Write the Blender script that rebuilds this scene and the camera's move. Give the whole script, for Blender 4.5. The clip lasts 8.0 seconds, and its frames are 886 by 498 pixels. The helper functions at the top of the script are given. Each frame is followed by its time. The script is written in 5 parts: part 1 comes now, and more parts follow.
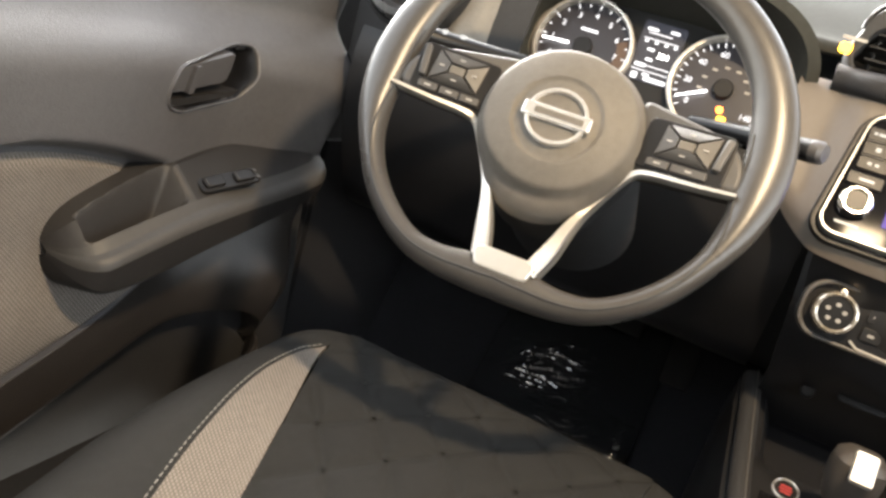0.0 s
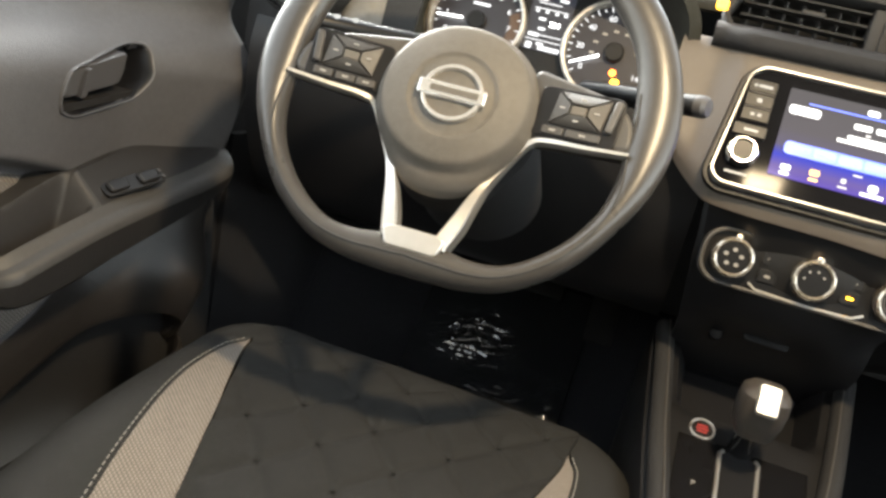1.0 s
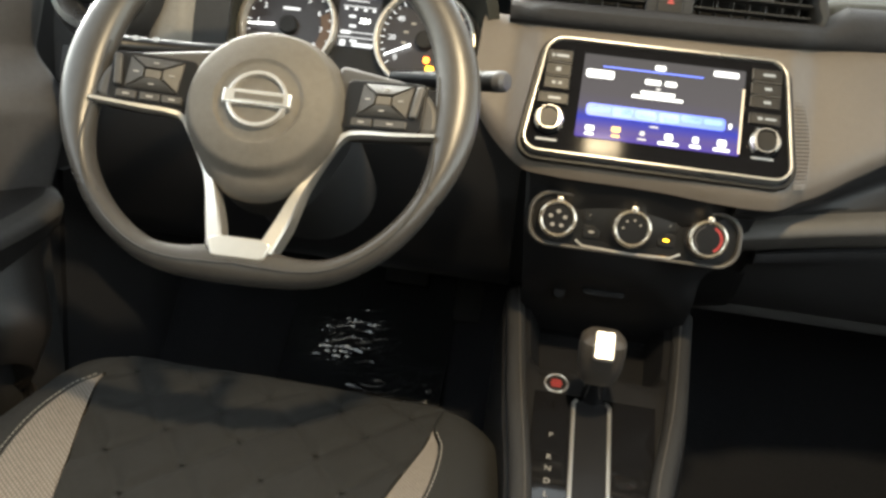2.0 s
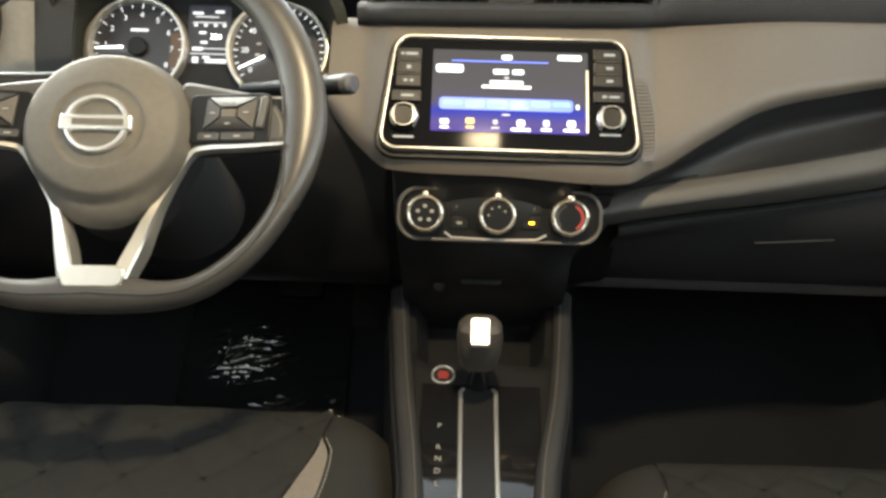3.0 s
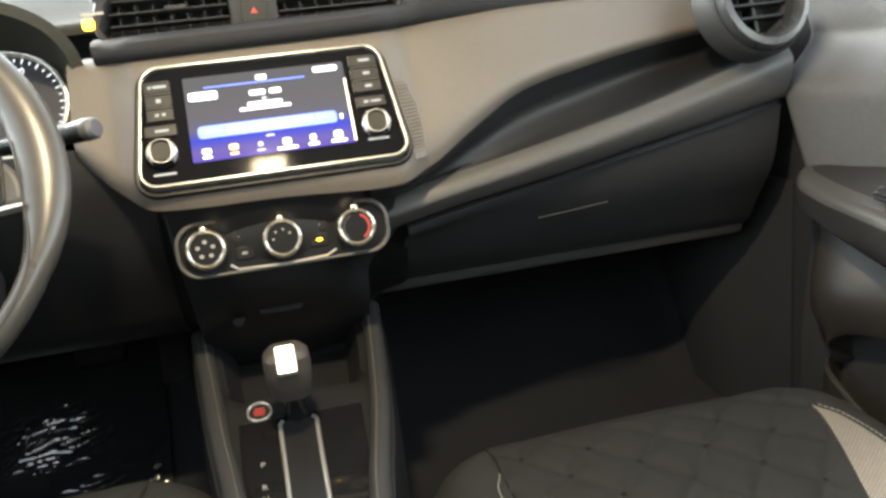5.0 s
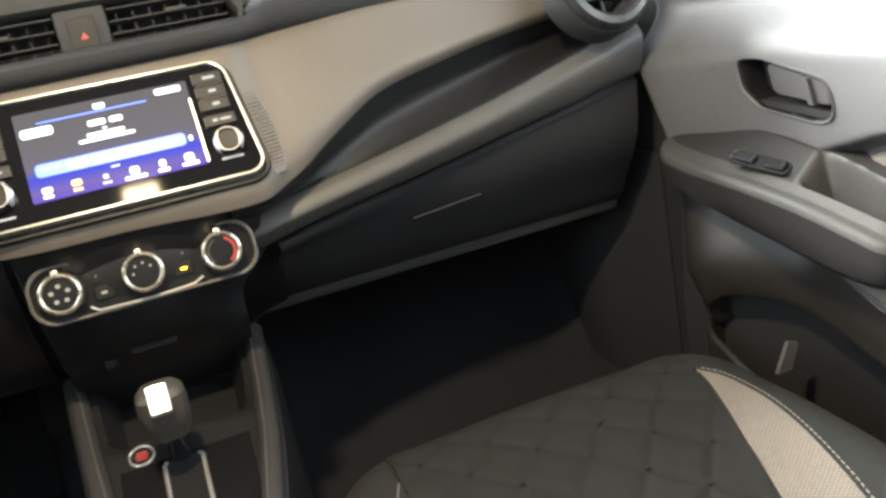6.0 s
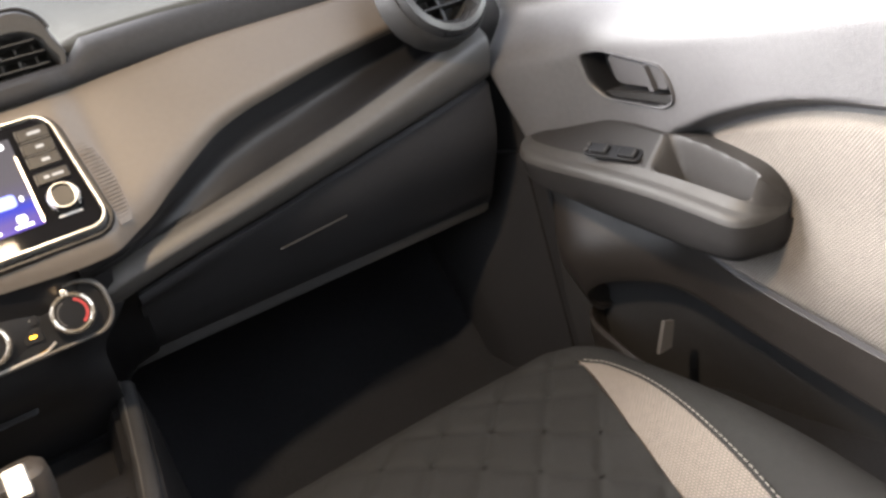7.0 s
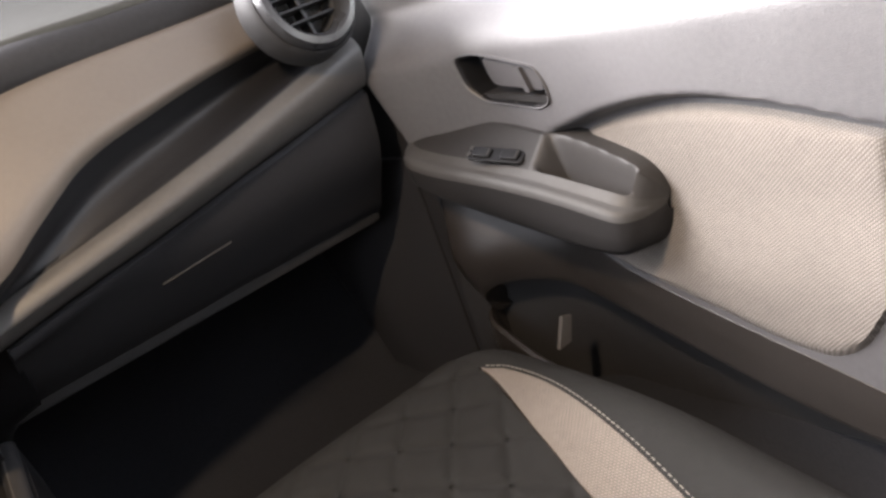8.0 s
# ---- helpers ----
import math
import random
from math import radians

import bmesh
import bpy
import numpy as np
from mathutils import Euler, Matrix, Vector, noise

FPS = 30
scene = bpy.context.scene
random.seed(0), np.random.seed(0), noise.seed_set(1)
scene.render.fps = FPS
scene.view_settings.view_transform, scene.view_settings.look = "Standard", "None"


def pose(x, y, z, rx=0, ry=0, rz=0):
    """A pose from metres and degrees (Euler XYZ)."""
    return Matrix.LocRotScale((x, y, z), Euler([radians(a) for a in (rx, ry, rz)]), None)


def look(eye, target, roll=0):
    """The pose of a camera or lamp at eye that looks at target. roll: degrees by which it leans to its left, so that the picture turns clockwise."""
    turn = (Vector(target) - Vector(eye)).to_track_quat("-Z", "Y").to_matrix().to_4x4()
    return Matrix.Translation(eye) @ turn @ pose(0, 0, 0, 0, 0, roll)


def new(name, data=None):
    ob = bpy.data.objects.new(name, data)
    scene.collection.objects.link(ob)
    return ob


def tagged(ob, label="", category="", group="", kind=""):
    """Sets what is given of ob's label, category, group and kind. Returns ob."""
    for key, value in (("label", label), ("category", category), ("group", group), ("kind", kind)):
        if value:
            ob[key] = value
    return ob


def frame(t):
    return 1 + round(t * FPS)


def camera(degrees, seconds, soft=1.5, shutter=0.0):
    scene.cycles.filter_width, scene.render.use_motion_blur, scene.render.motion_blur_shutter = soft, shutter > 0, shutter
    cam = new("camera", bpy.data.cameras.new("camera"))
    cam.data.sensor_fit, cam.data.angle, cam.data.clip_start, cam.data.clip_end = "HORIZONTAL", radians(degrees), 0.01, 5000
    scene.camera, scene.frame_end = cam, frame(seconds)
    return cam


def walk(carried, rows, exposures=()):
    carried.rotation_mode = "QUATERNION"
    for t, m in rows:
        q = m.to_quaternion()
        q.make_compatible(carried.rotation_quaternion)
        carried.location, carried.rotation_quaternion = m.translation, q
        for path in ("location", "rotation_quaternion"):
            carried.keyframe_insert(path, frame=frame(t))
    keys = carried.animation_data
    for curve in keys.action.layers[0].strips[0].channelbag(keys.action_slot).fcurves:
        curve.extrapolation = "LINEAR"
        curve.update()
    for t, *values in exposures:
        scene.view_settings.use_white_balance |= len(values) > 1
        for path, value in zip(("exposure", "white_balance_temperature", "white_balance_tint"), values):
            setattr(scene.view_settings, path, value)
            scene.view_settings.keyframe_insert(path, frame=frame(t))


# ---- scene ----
cam = camera(57.2, 8.0, soft=2.9)
PATH = [
    (0, (-0.167, -0.777, 0.676), (-0.824, 1.009, 0.063), 16.5),
    (0.5, (-0.161, -0.778, 0.679), (-0.726, 1.039, 0.064), 14.4),
    (1, (-0.15, -0.783, 0.683), (-0.634, 1.057, 0.064), 12.8),
    (1.5, (-0.128, -0.793, 0.686), (-0.512, 1.079, 0.095), 9.7),
    (2, (-0.094, -0.792, 0.69), (-0.327, 1.108, 0.112), 6.3),
    (2.2, (-0.082, -0.794, 0.691), (-0.261, 1.113, 0.115), 5.2),
    (3.5, (-0.03, -0.797, 0.685), (0.012, 1.128, 0.146), -0.5),
    (4, (-0.021, -0.793, 0.683), (0.133, 1.126, 0.142), -2.7),
    (5.3, (-0.002, -0.788, 0.678), (0.444, 1.089, 0.151), -7.4),
    (5.5, (0.012, -0.789, 0.677), (0.492, 1.076, 0.138), -8.4),
    (6, (0.029, -0.784, 0.677), (0.623, 1.042, 0.116), -11.3),
    (6.5, (0.05, -0.783, 0.672), (0.757, 0.995, 0.091), -14.4),
    (7, (0.073, -0.787, 0.677), (0.872, 0.946, 0.078), -16.9),
    (7.5, (0.088, -0.784, 0.698), (0.951, 0.896, 0.041), -19.4),
    (8, (0.103, -0.78, 0.689), (1.074, 0.827, 0.002), -20.2),
]
walk(cam, [(t, look(eye, target, roll)) for t, eye, target, roll in PATH], exposures=[(0, 3.55, 7000, 8), (1, 3.35, 6900, 4), (2, 3.05, 7000, 1), (3.5, 3.1, 6950, 0), (4, 3.35, 6850, 0), (5.5, 3.52, 6600, 0), (7, 3.47, 6700, 11), (8, 3.2, 6750, 15)])

# ---- world, sun, lights ----
world = bpy.data.worlds.new("world")
scene.world = world
world.use_nodes = True
wn = world.node_tree.nodes
sky = wn.new("ShaderNodeTexSky")
sky.sky_type, sky.sun_disc = "NISHITA", False
sky.sun_elevation, sky.sun_rotation = radians(33), radians(-43)
wn["Background"].inputs[1].default_value = 0.12
pale = wn.new("ShaderNodeHueSaturation")
pale.inputs["Saturation"].default_value = 0.35
world.node_tree.links.new(sky.outputs[0], pale.inputs["Color"])
world.node_tree.links.new(pale.outputs[0], wn["Background"].inputs[0])

sun_data = bpy.data.lights.new("sun", "SUN")
sun_data.energy, sun_data.angle, sun_data.color = 3.0, radians(42), (0.96, 0.97, 1.0)
sun = new("sun", sun_data)
sun.matrix_world = look((-2.2, 2.6, 2.6), (0.4, -0.25, 0.5))

# the cabin's roof lamp, just ahead of the camera's head height
dome_data = bpy.data.lights.new("dome_light", "AREA")
dome_data.shape, dome_data.size, dome_data.size_y = "RECTANGLE", 0.06, 0.035
dome_data.energy, dome_data.color = 1.35, (1.0, 0.78, 0.54)
dome = new("dome_light", dome_data)
dome.matrix_world = look((-0.006, -0.490, 1.188), (-0.006, -0.40, 0.0))


# ---- materials ----
def material(name, base, rough=0.6, metal=0.0, grain=0.0, scale=900.0, vary=0.12, coat=0.0, pattern="noise", spec=0.5, emit=None, strength=0.0):
    """A procedural surface: base colour with two scales of variation, and a fine relief."""
    m = bpy.data.materials.new(name)
    m.use_nodes = True
    nt = m.node_tree
    n, l = nt.nodes, nt.links
    b = n["Principled BSDF"]
    b.inputs["Roughness"].default_value, b.inputs["Metallic"].default_value = rough, metal
    b.inputs["Coat Weight"].default_value, b.inputs["Specular IOR Level"].default_value = coat, spec
    b.inputs["Coat Roughness"].default_value = 0.08
    co = n.new("ShaderNodeTexCoord")
    big, small = n.new("ShaderNodeTexNoise"), n.new("ShaderNodeTexNoise")
    big.inputs["Scale"].default_value, small.inputs["Scale"].default_value = 9.0, 160.0
    big.inputs["Detail"].default_value = small.inputs["Detail"].default_value = 3.0
    l.new(co.outputs["Object"], big.inputs["Vector"])
    l.new(co.outputs["Object"], small.inputs["Vector"])
    add = n.new("ShaderNodeMath")
    add.operation = "ADD"
    l.new(big.outputs["Fac"], add.inputs[0])
    l.new(small.outputs["Fac"], add.inputs[1])
    ramp = n.new("ShaderNodeMapRange")
    ramp.inputs["From Min"].default_value, ramp.inputs["From Max"].default_value = 0.6, 1.4
    ramp.inputs["To Min"].default_value, ramp.inputs["To Max"].default_value = 1 - vary, 1 + vary
    l.new(add.outputs[0], ramp.inputs["Value"])
    mul = n.new("ShaderNodeVectorMath")
    mul.operation = "SCALE"
    mul.inputs[0].default_value = base
    l.new(ramp.outputs[0], mul.inputs["Scale"])
    l.new(mul.outputs[0], b.inputs["Base Color"])
    rr = n.new("ShaderNodeMapRange")
    rr.inputs["From Min"].default_value, rr.inputs["From Max"].default_value = 0.3, 0.7
    rr.inputs["To Min"].default_value, rr.inputs["To Max"].default_value = max(0.02, rough - 0.06), min(1, rough + 0.06)
    l.new(big.outputs["Fac"], rr.inputs["Value"])
    l.new(rr.outputs[0], b.inputs["Roughness"])
    if grain:
        bump = n.new("ShaderNodeBump")
        bump.inputs["Strength"].default_value, bump.inputs["Distance"].default_value = grain, 0.0006
        if pattern == "noise":
            tex = n.new("ShaderNodeTexVoronoi")
            tex.inputs["Scale"].default_value = scale
            l.new(co.outputs["Object"], tex.inputs["Vector"])
            l.new(tex.outputs["Distance"], bump.inputs["Height"])
        else:
            # a weave: two crossed waves; the dips between the threads are darker
            w1, w2, mx = n.new("ShaderNodeTexWave"), n.new("ShaderNodeTexWave"), n.new("ShaderNodeMath")
            turns = {"x": "X", "y": "Y", "z": "Z", "d": "DIAGONAL"}
            w1.bands_direction, w2.bands_direction = turns[pattern[0]], turns[pattern[1]]
            for w in (w1, w2):
                w.inputs["Scale"].default_value, w.inputs["Distortion"].default_value = scale, 0.4
                w.inputs["Detail Scale"].default_value = 40.0
                l.new(co.outputs["Object"], w.inputs["Vector"])
            mx.operation = "MULTIPLY"
            l.new(w1.outputs["Fac"], mx.inputs[0])
            l.new(w2.outputs["Fac"], mx.inputs[1])
            l.new(mx.outputs[0], bump.inputs["Height"])
            dip, both = n.new("ShaderNodeMapRange"), n.new("ShaderNodeMath")
            dip.inputs["To Min"].default_value, dip.inputs["To Max"].default_value = 0.62, 1.45
            l.new(mx.outputs[0], dip.inputs["Value"])
            both.operation = "MULTIPLY"
            l.new(dip.outputs[0], both.inputs[0])
            l.new(ramp.outputs[0], both.inputs[1])
            l.new(both.outputs[0], mul.inputs["Scale"])
        l.new(bump.outputs[0], b.inputs["Normal"])
    if emit:
        b.inputs["Emission Color"].default_value = (*emit, 1)
        b.inputs["Emission Strength"].default_value = strength
    return m


def glow(name, colour, strength):
    """A lit sign or lamp face."""
    return material(name, (0.02, 0.02, 0.02), 0.4, emit=colour, strength=strength, vary=0.0)


M_PLASTIC = material("black_grained_plastic", (0.026, 0.026, 0.027), 0.6, grain=0.35, scale=700, spec=0.3)
M_LOWER = material("charcoal_grained_plastic", (0.027, 0.027, 0.029), 0.62, grain=0.4, scale=650, spec=0.28)
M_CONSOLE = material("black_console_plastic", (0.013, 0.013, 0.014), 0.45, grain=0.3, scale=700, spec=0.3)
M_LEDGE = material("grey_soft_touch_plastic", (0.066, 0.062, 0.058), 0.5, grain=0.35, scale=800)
M_WING = material("warm_grey_soft_trim", (0.113, 0.096, 0.081), 0.5, grain=0.3, scale=900, vary=0.06)
M_WINGTEX = material("ribbed_grey_trim", (0.185, 0.168, 0.145), 0.5, grain=0.5, scale=600)
M_DASHTOP = material("dark_grey_dash_pad", (0.034, 0.034, 0.030), 0.85, grain=0.4, scale=700, spec=0.08)
M_DOOR = material("grey_door_plastic", (0.088, 0.086, 0.089), 0.5, grain=0.35, scale=700)
M_DOORLOW = material("dark_door_plastic", (0.026, 0.023, 0.021), 0.36, grain=0.35, scale=700)
M_CLOTH = material("grey_woven_door_cloth", (0.205, 0.185, 0.165), 0.85, grain=0.9, scale=150, pattern="dy", spec=0.2)
M_MESH = material("light_grey_mesh_fabric", (0.215, 0.190, 0.165), 0.85, grain=0.9, scale=140, pattern="dx", spec=0.2)
M_SEAT = material("black_knit_seat_fabric", (0.027, 0.027, 0.026), 0.9, grain=0.5, scale=500, pattern="xy", spec=0.2)
M_BOLSTER = material("black_woven_bolster", (0.028, 0.028, 0.027), 0.85, grain=0.5, scale=420, pattern="xy", spec=0.25)
M_STITCH = material("pale_grey_thread", (0.26, 0.245, 0.22), 0.8)
M_SPOKE = material("grey_black_spoke", (0.048, 0.045, 0.042), 0.5, grain=0.25, scale=900)
M_LEATHER = material("dark_leather_rim", (0.052, 0.048, 0.044), 0.32, grain=0.08, scale=900, spec=0.5)
M_HUB = material("grey_airbag_cover", (0.112, 0.101, 0.087), 0.55, grain=0.3, scale=900, spec=0.22)
M_SATIN = material("satin_silver_trim", (0.64, 0.615, 0.57), 0.32, metal=0.75, vary=0.04)
M_CHROME = material("bright_chrome", (0.90, 0.88, 0.85), 0.18, metal=0.80, vary=0.02)
M_CHAMPAGNE = material("champagne_chrome", (0.62, 0.56, 0.47), 0.24, metal=0.85, vary=0.03)
M_KNOB = material("brown_black_leather", (0.056, 0.049, 0.043), 0.45, grain=0.25, scale=900)
M_GLOSS = material("gloss_black_panel", (0.010, 0.010, 0.011), 0.10, vary=0.05)
M_FASCIA = material("anti_glare_black_glass", (0.008, 0.008, 0.009), 0.07, vary=0.05, spec=0.012)
M_SILVER = material("bright_silver_frame", (0.38, 0.375, 0.36), 0.30, metal=0.6, vary=0.03)
M_FACE = material("black_satin_face", (0.010, 0.010, 0.011), 0.38, vary=0.05, spec=0.25)
M_BUTTON = material("black_button_plastic", (0.013, 0.013, 0.014), 0.4, grain=0.15, scale=1200, spec=0.25)
M_CARPET = material("charcoal_carpet", (0.022, 0.023, 0.026), 0.95, grain=0.9, scale=420, spec=0.1)
M_FILM = material("clear_wrinkled_film", (0.020, 0.021, 0.023), 0.11, vary=0.2, spec=1.0)
M_ROOF = material("pale_grey_headliner", (0.45, 0.43, 0.40), 0.9, grain=0.4, scale=500)
M_REAR = material("grey_unseen_wall", (0.16, 0.155, 0.15), 0.85, grain=0.4, scale=500)
M_DIMMARK = material("grey_printed_mark", (0.30, 0.29, 0.27), 0.5, vary=0.03)
M_RED = material("red_printed_mark", (0.36, 0.035, 0.035), 0.5, vary=0.03)
M_GROUND = material("grey_concrete", (0.30, 0.29, 0.27), 0.8, grain=0.5, scale=60)
M_LIP = material("black_soft_lip", (0.025, 0.025, 0.027), 0.8, grain=0.3, scale=700, spec=0.2)
M_PEDAL = material("black_pedal_rubber", (0.012, 0.012, 0.012), 0.8, grain=0.3, scale=500)
M_RUBBER = material("black_rubber_seal", (0.030, 0.030, 0.030), 0.7)


# ---- shape helpers ----
def part(name, bm, mat, parent=None, label="", smooth=True):
    """Links a bmesh as one mesh object, under a thing or a part."""
    me = bpy.data.meshes.new(name)
    bmesh.ops.recalc_face_normals(bm, faces=bm.faces)
    bm.to_mesh(me)
    bm.free()
    me.materials.append(mat)
    if smooth:
        me.polygons.foreach_set("use_smooth", [True] * len(me.polygons))
        me.set_sharp_from_angle(angle=radians(38))
        # plates keep a truly flat face
        for poly in me.polygons:
            if poly.loop_total > 6:
                for k in poly.loop_indices:
                    me.edges[me.loops[k].edge_index].use_edge_sharp = True
    ob = new(name, me)
    if parent:
        ob.parent = parent
    if label:
        tagged(ob, label)
    return ob


def thing(name, label, category, group="", kind="", at=(0, 0, 0)):
    ob = new(name)
    ob.location = at
    ob.empty_display_size = 0.05
    return tagged(ob, label, category, group, kind)


def lerp(a, b, t):
    return a + (b - a) * t


def smooth(a, b, v):
    t = min(1.0, max(0.0, (v - a) / (b - a)))
    return t * t * (3 - 2 * t)


def curve_at(knots, v):
    """A smooth value through (place, value) knots."""
    if v <= knots[0][0]:
        return knots[0][1]
    for i in range(len(knots) - 1):
        a, b = knots[i], knots[i + 1]
        if v <= b[0]:
            t = (v - a[0]) / (b[0] - a[0])
            before, after = knots[max(0, i - 1)], knots[min(len(knots) - 1, i + 2)]
            m0 = (b[1] - before[1]) / (b[0] - before[0]) * (b[0] - a[0])
            m1 = (after[1] - a[1]) / (after[0] - a[0]) * (b[0] - a[0])
            return (2 * t**3 - 3 * t**2 + 1) * a[1] + (t**3 - 2 * t**2 + t) * m0 + (-2 * t**3 + 3 * t**2) * b[1] + (t**3 - t**2) * m1
    return knots[-1][1]


def spline(pts, n):
    """n points on a smooth line through pts."""
    pts = [Vector(p) for p in pts]
    out = []
    for k in range(n):
        s = k / (n - 1) * (len(pts) - 1)
        i = min(int(s), len(pts) - 2)
        t = s - i
        a, b = pts[i], pts[i + 1]
        z, c = pts[max(0, i - 1)], pts[min(len(pts) - 1, i + 2)]
        out.append(0.5 * ((2 * a) + (b - z) * t + (2 * z - 5 * a + 4 * b - c) * t * t + (3 * a - z - 3 * b + c) * t**3))
    return out


def grid_bm(rows, thick=0.0, closed=False, caps=False):
    """A sheet through rows of points; thick: metres of depth behind it (against its normal)."""
    bm = bmesh.new()
    vs = [[bm.verts.new(p) for p in row] for row in rows]
    w = len(rows[0])
    for i in range(len(rows) - 1):
        for j in range(w if closed else w - 1):
            k = (j + 1) % w
            bm.faces.new((vs[i][j], vs[i][k], vs[i + 1][k], vs[i + 1][j]))
    if caps:
        bm.faces.new(vs[0])
        bm.faces.new(vs[-1])
    if thick:
        bm.normal_update()
        bmesh.ops.solidify(bm, geom=bm.faces[:], thickness=thick)
    return bm


def up_sheet(rows, thick, face, hole=None):
    """A sheet through rows of points, with its depth on the side away from face; hole: tells which places to leave open."""
    bm = grid_bm(rows)
    if hole:
        bmesh.ops.delete(bm, geom=[f for f in bm.faces if hole(f.calc_center_median())], context="FACES")
    bm.normal_update()
    lean = sum((f.normal.dot(face) * f.calc_area() for f in bm.faces), 0.0)
    if lean < 0:
        bmesh.ops.reverse_faces(bm, faces=bm.faces[:])
    bm.normal_update()
    first = sum((v.co.dot(face) for v in bm.verts), 0.0) / len(bm.verts)
    other = bm.copy()
    bmesh.ops.solidify(bm, geom=bm.faces[:], thickness=thick)
    if sum((v.co.dot(face) for v in bm.verts), 0.0) / len(bm.verts) > first:
        bm.free()
        bm = other
        bmesh.ops.solidify(bm, geom=bm.faces[:], thickness=-thick)
    else:
        other.free()
    return bm


def loft(sections, n_v, n_u, thick=0.0, closed=False):
    """A smooth sheet through sections, each a list of points."""
    cols = [spline(s, n_v) for s in sections]
    rows = [spline([c[j] for c in cols], n_u) for j in range(n_v)]
    return grid_bm(rows, thick, closed)


def round_outline(w, h, r, n=6):
    """A rounded rectangle's outline."""
    pts = []
    for cx, cy, a0 in ((w / 2 - r, h / 2 - r, 0), (-w / 2 + r, h / 2 - r, 90), (-w / 2 + r, -h / 2 + r, 180), (w / 2 - r, -h / 2 + r, 270)):
        for k in range(n + 1):
            a = radians(a0 + 90 * k / n)
            pts.append((cx + r * math.cos(a), cy + r * math.sin(a)))
    return pts


def prism_bm(outline, depth, edge=0.0, m=None):
    """A plate from an outline in its own x, y, from z = 0 up to depth, with rounded upper edges."""
    bm = bmesh.new()
    rings = [(0, 0), (0, depth - edge)]
    if edge:
        rings += [(edge * (1 - math.cos(a)), depth - edge + edge * math.sin(a)) for a in (radians(30), radians(60), radians(90))]
    cx, cy = sum(p[0] for p in outline) / len(outline), sum(p[1] for p in outline) / len(outline)
    n = len(outline)
    vs = []
    for inset, z in rings:
        row = []
        for i, (x, y) in enumerate(outline):
            (ax, ay), (bx, by) = outline[i - 1], outline[(i + 1) % n]
            tx, ty = bx - ax, by - ay
            d = math.hypot(tx, ty) or 1
            nx, ny = ty / d, -tx / d
            if nx * (x - cx) + ny * (y - cy) < 0 and n < 5:
                nx, ny = -nx, -ny
            row.append(bm.verts.new((x - nx * inset, y - ny * inset, z)))
        vs.append(row)
    for a, b in zip(vs, vs[1:]):
        for i in range(n):
            k = (i + 1) % n
            bm.faces.new((a[i], a[k], b[k], b[i]))
    bm.faces.new(vs[0])
    bm.faces.new(vs[-1])
    if m:
        bm.transform(m)
    return bm


def ring_bm(outer, inner, depth, edge=0.0, m=None):
    """A frame between two outlines with as many points each, from z = 0 up to depth."""
    bm = bmesh.new()
    n = len(outer)
    mid = [((a[0] + b[0]) / 2, (a[1] + b[1]) / 2) for a, b in zip(outer, inner)]
    lay = [(outer, 0), (outer, depth - edge)]
    if edge:
        lay += [([(lerp(o[0], c[0], 0.35), lerp(o[1], c[1], 0.35)) for o, c in zip(outer, mid)], depth), (mid, depth + edge * 0.1)]
        lay += [([(lerp(o[0], c[0], 0.35), lerp(o[1], c[1], 0.35)) for o, c in zip(inner, mid)], depth)]
    else:
        lay += [(outer, depth), (inner, depth)]
    lay += [(inner, depth - edge), (inner, 0)]
    vs = [[bm.verts.new((x, y, z)) for x, y in pts] for pts, z in lay]
    vs.append(vs[0])
    for a, b in zip(vs, vs[1:]):
        for i in range(n):
            k = (i + 1) % n
            bm.faces.new((a[i], a[k], b[k], b[i]))
    bmesh.ops.remove_doubles(bm, verts=bm.verts, dist=1e-6)
    if m:
        bm.transform(m)
    return bm


def lathe_bm(profile, n=40, m=None, wave=None):
    """A body turned round its own z from (radius, z) pairs."""
    bm = bmesh.new()
    rows = []
    for r, z in profile:
        if r < 1e-6:
            rows.append([bm.verts.new((0, 0, z))])
            continue
        row = []
        for k in range(n):
            a = 2 * math.pi * k / n
            q = r * (1 + (wave(a) if wave else 0))
            row.append(bm.verts.new((q * math.cos(a), q * math.sin(a), z)))
        rows.append(row)
    for a, b in zip(rows, rows[1:]):
        for k in range(n):
            j = (k + 1) % n
            if len(a) == 1 and len(b) > 1:
                bm.faces.new((a[0], b[k], b[j]))
            elif len(b) == 1 and len(a) > 1:
                bm.faces.new((a[k], a[j], b[0]))
            elif len(a) > 1:
                bm.faces.new((a[k], a[j], b[j], b[k]))
    if m:
        bm.transform(m)
    return bm


def tube_bm(path, radius, n=8, flat=1.0):
    """A round rod along a path; radius a number or one for each point."""
    path = [Vector(p) for p in path]
    rows = []
    up = Vector((0, 0, 1))
    for i, p in enumerate(path):
        d = (path[min(i + 1, len(path) - 1)] - path[max(i - 1, 0)]).normalized()
        side = d.cross(up)
        if side.length < 1e-4:
            side = d.cross(Vector((1, 0, 0)))
        side.normalize()
        top = side.cross(d)
        r = radius[i] if isinstance(radius, (list, tuple)) else radius
        rows.append([p + side * (r * math.cos(2 * math.pi * k / n)) + top * (r * flat * math.sin(2 * math.pi * k / n)) for k in range(n)])
    return grid_bm(rows, closed=True, caps=True)


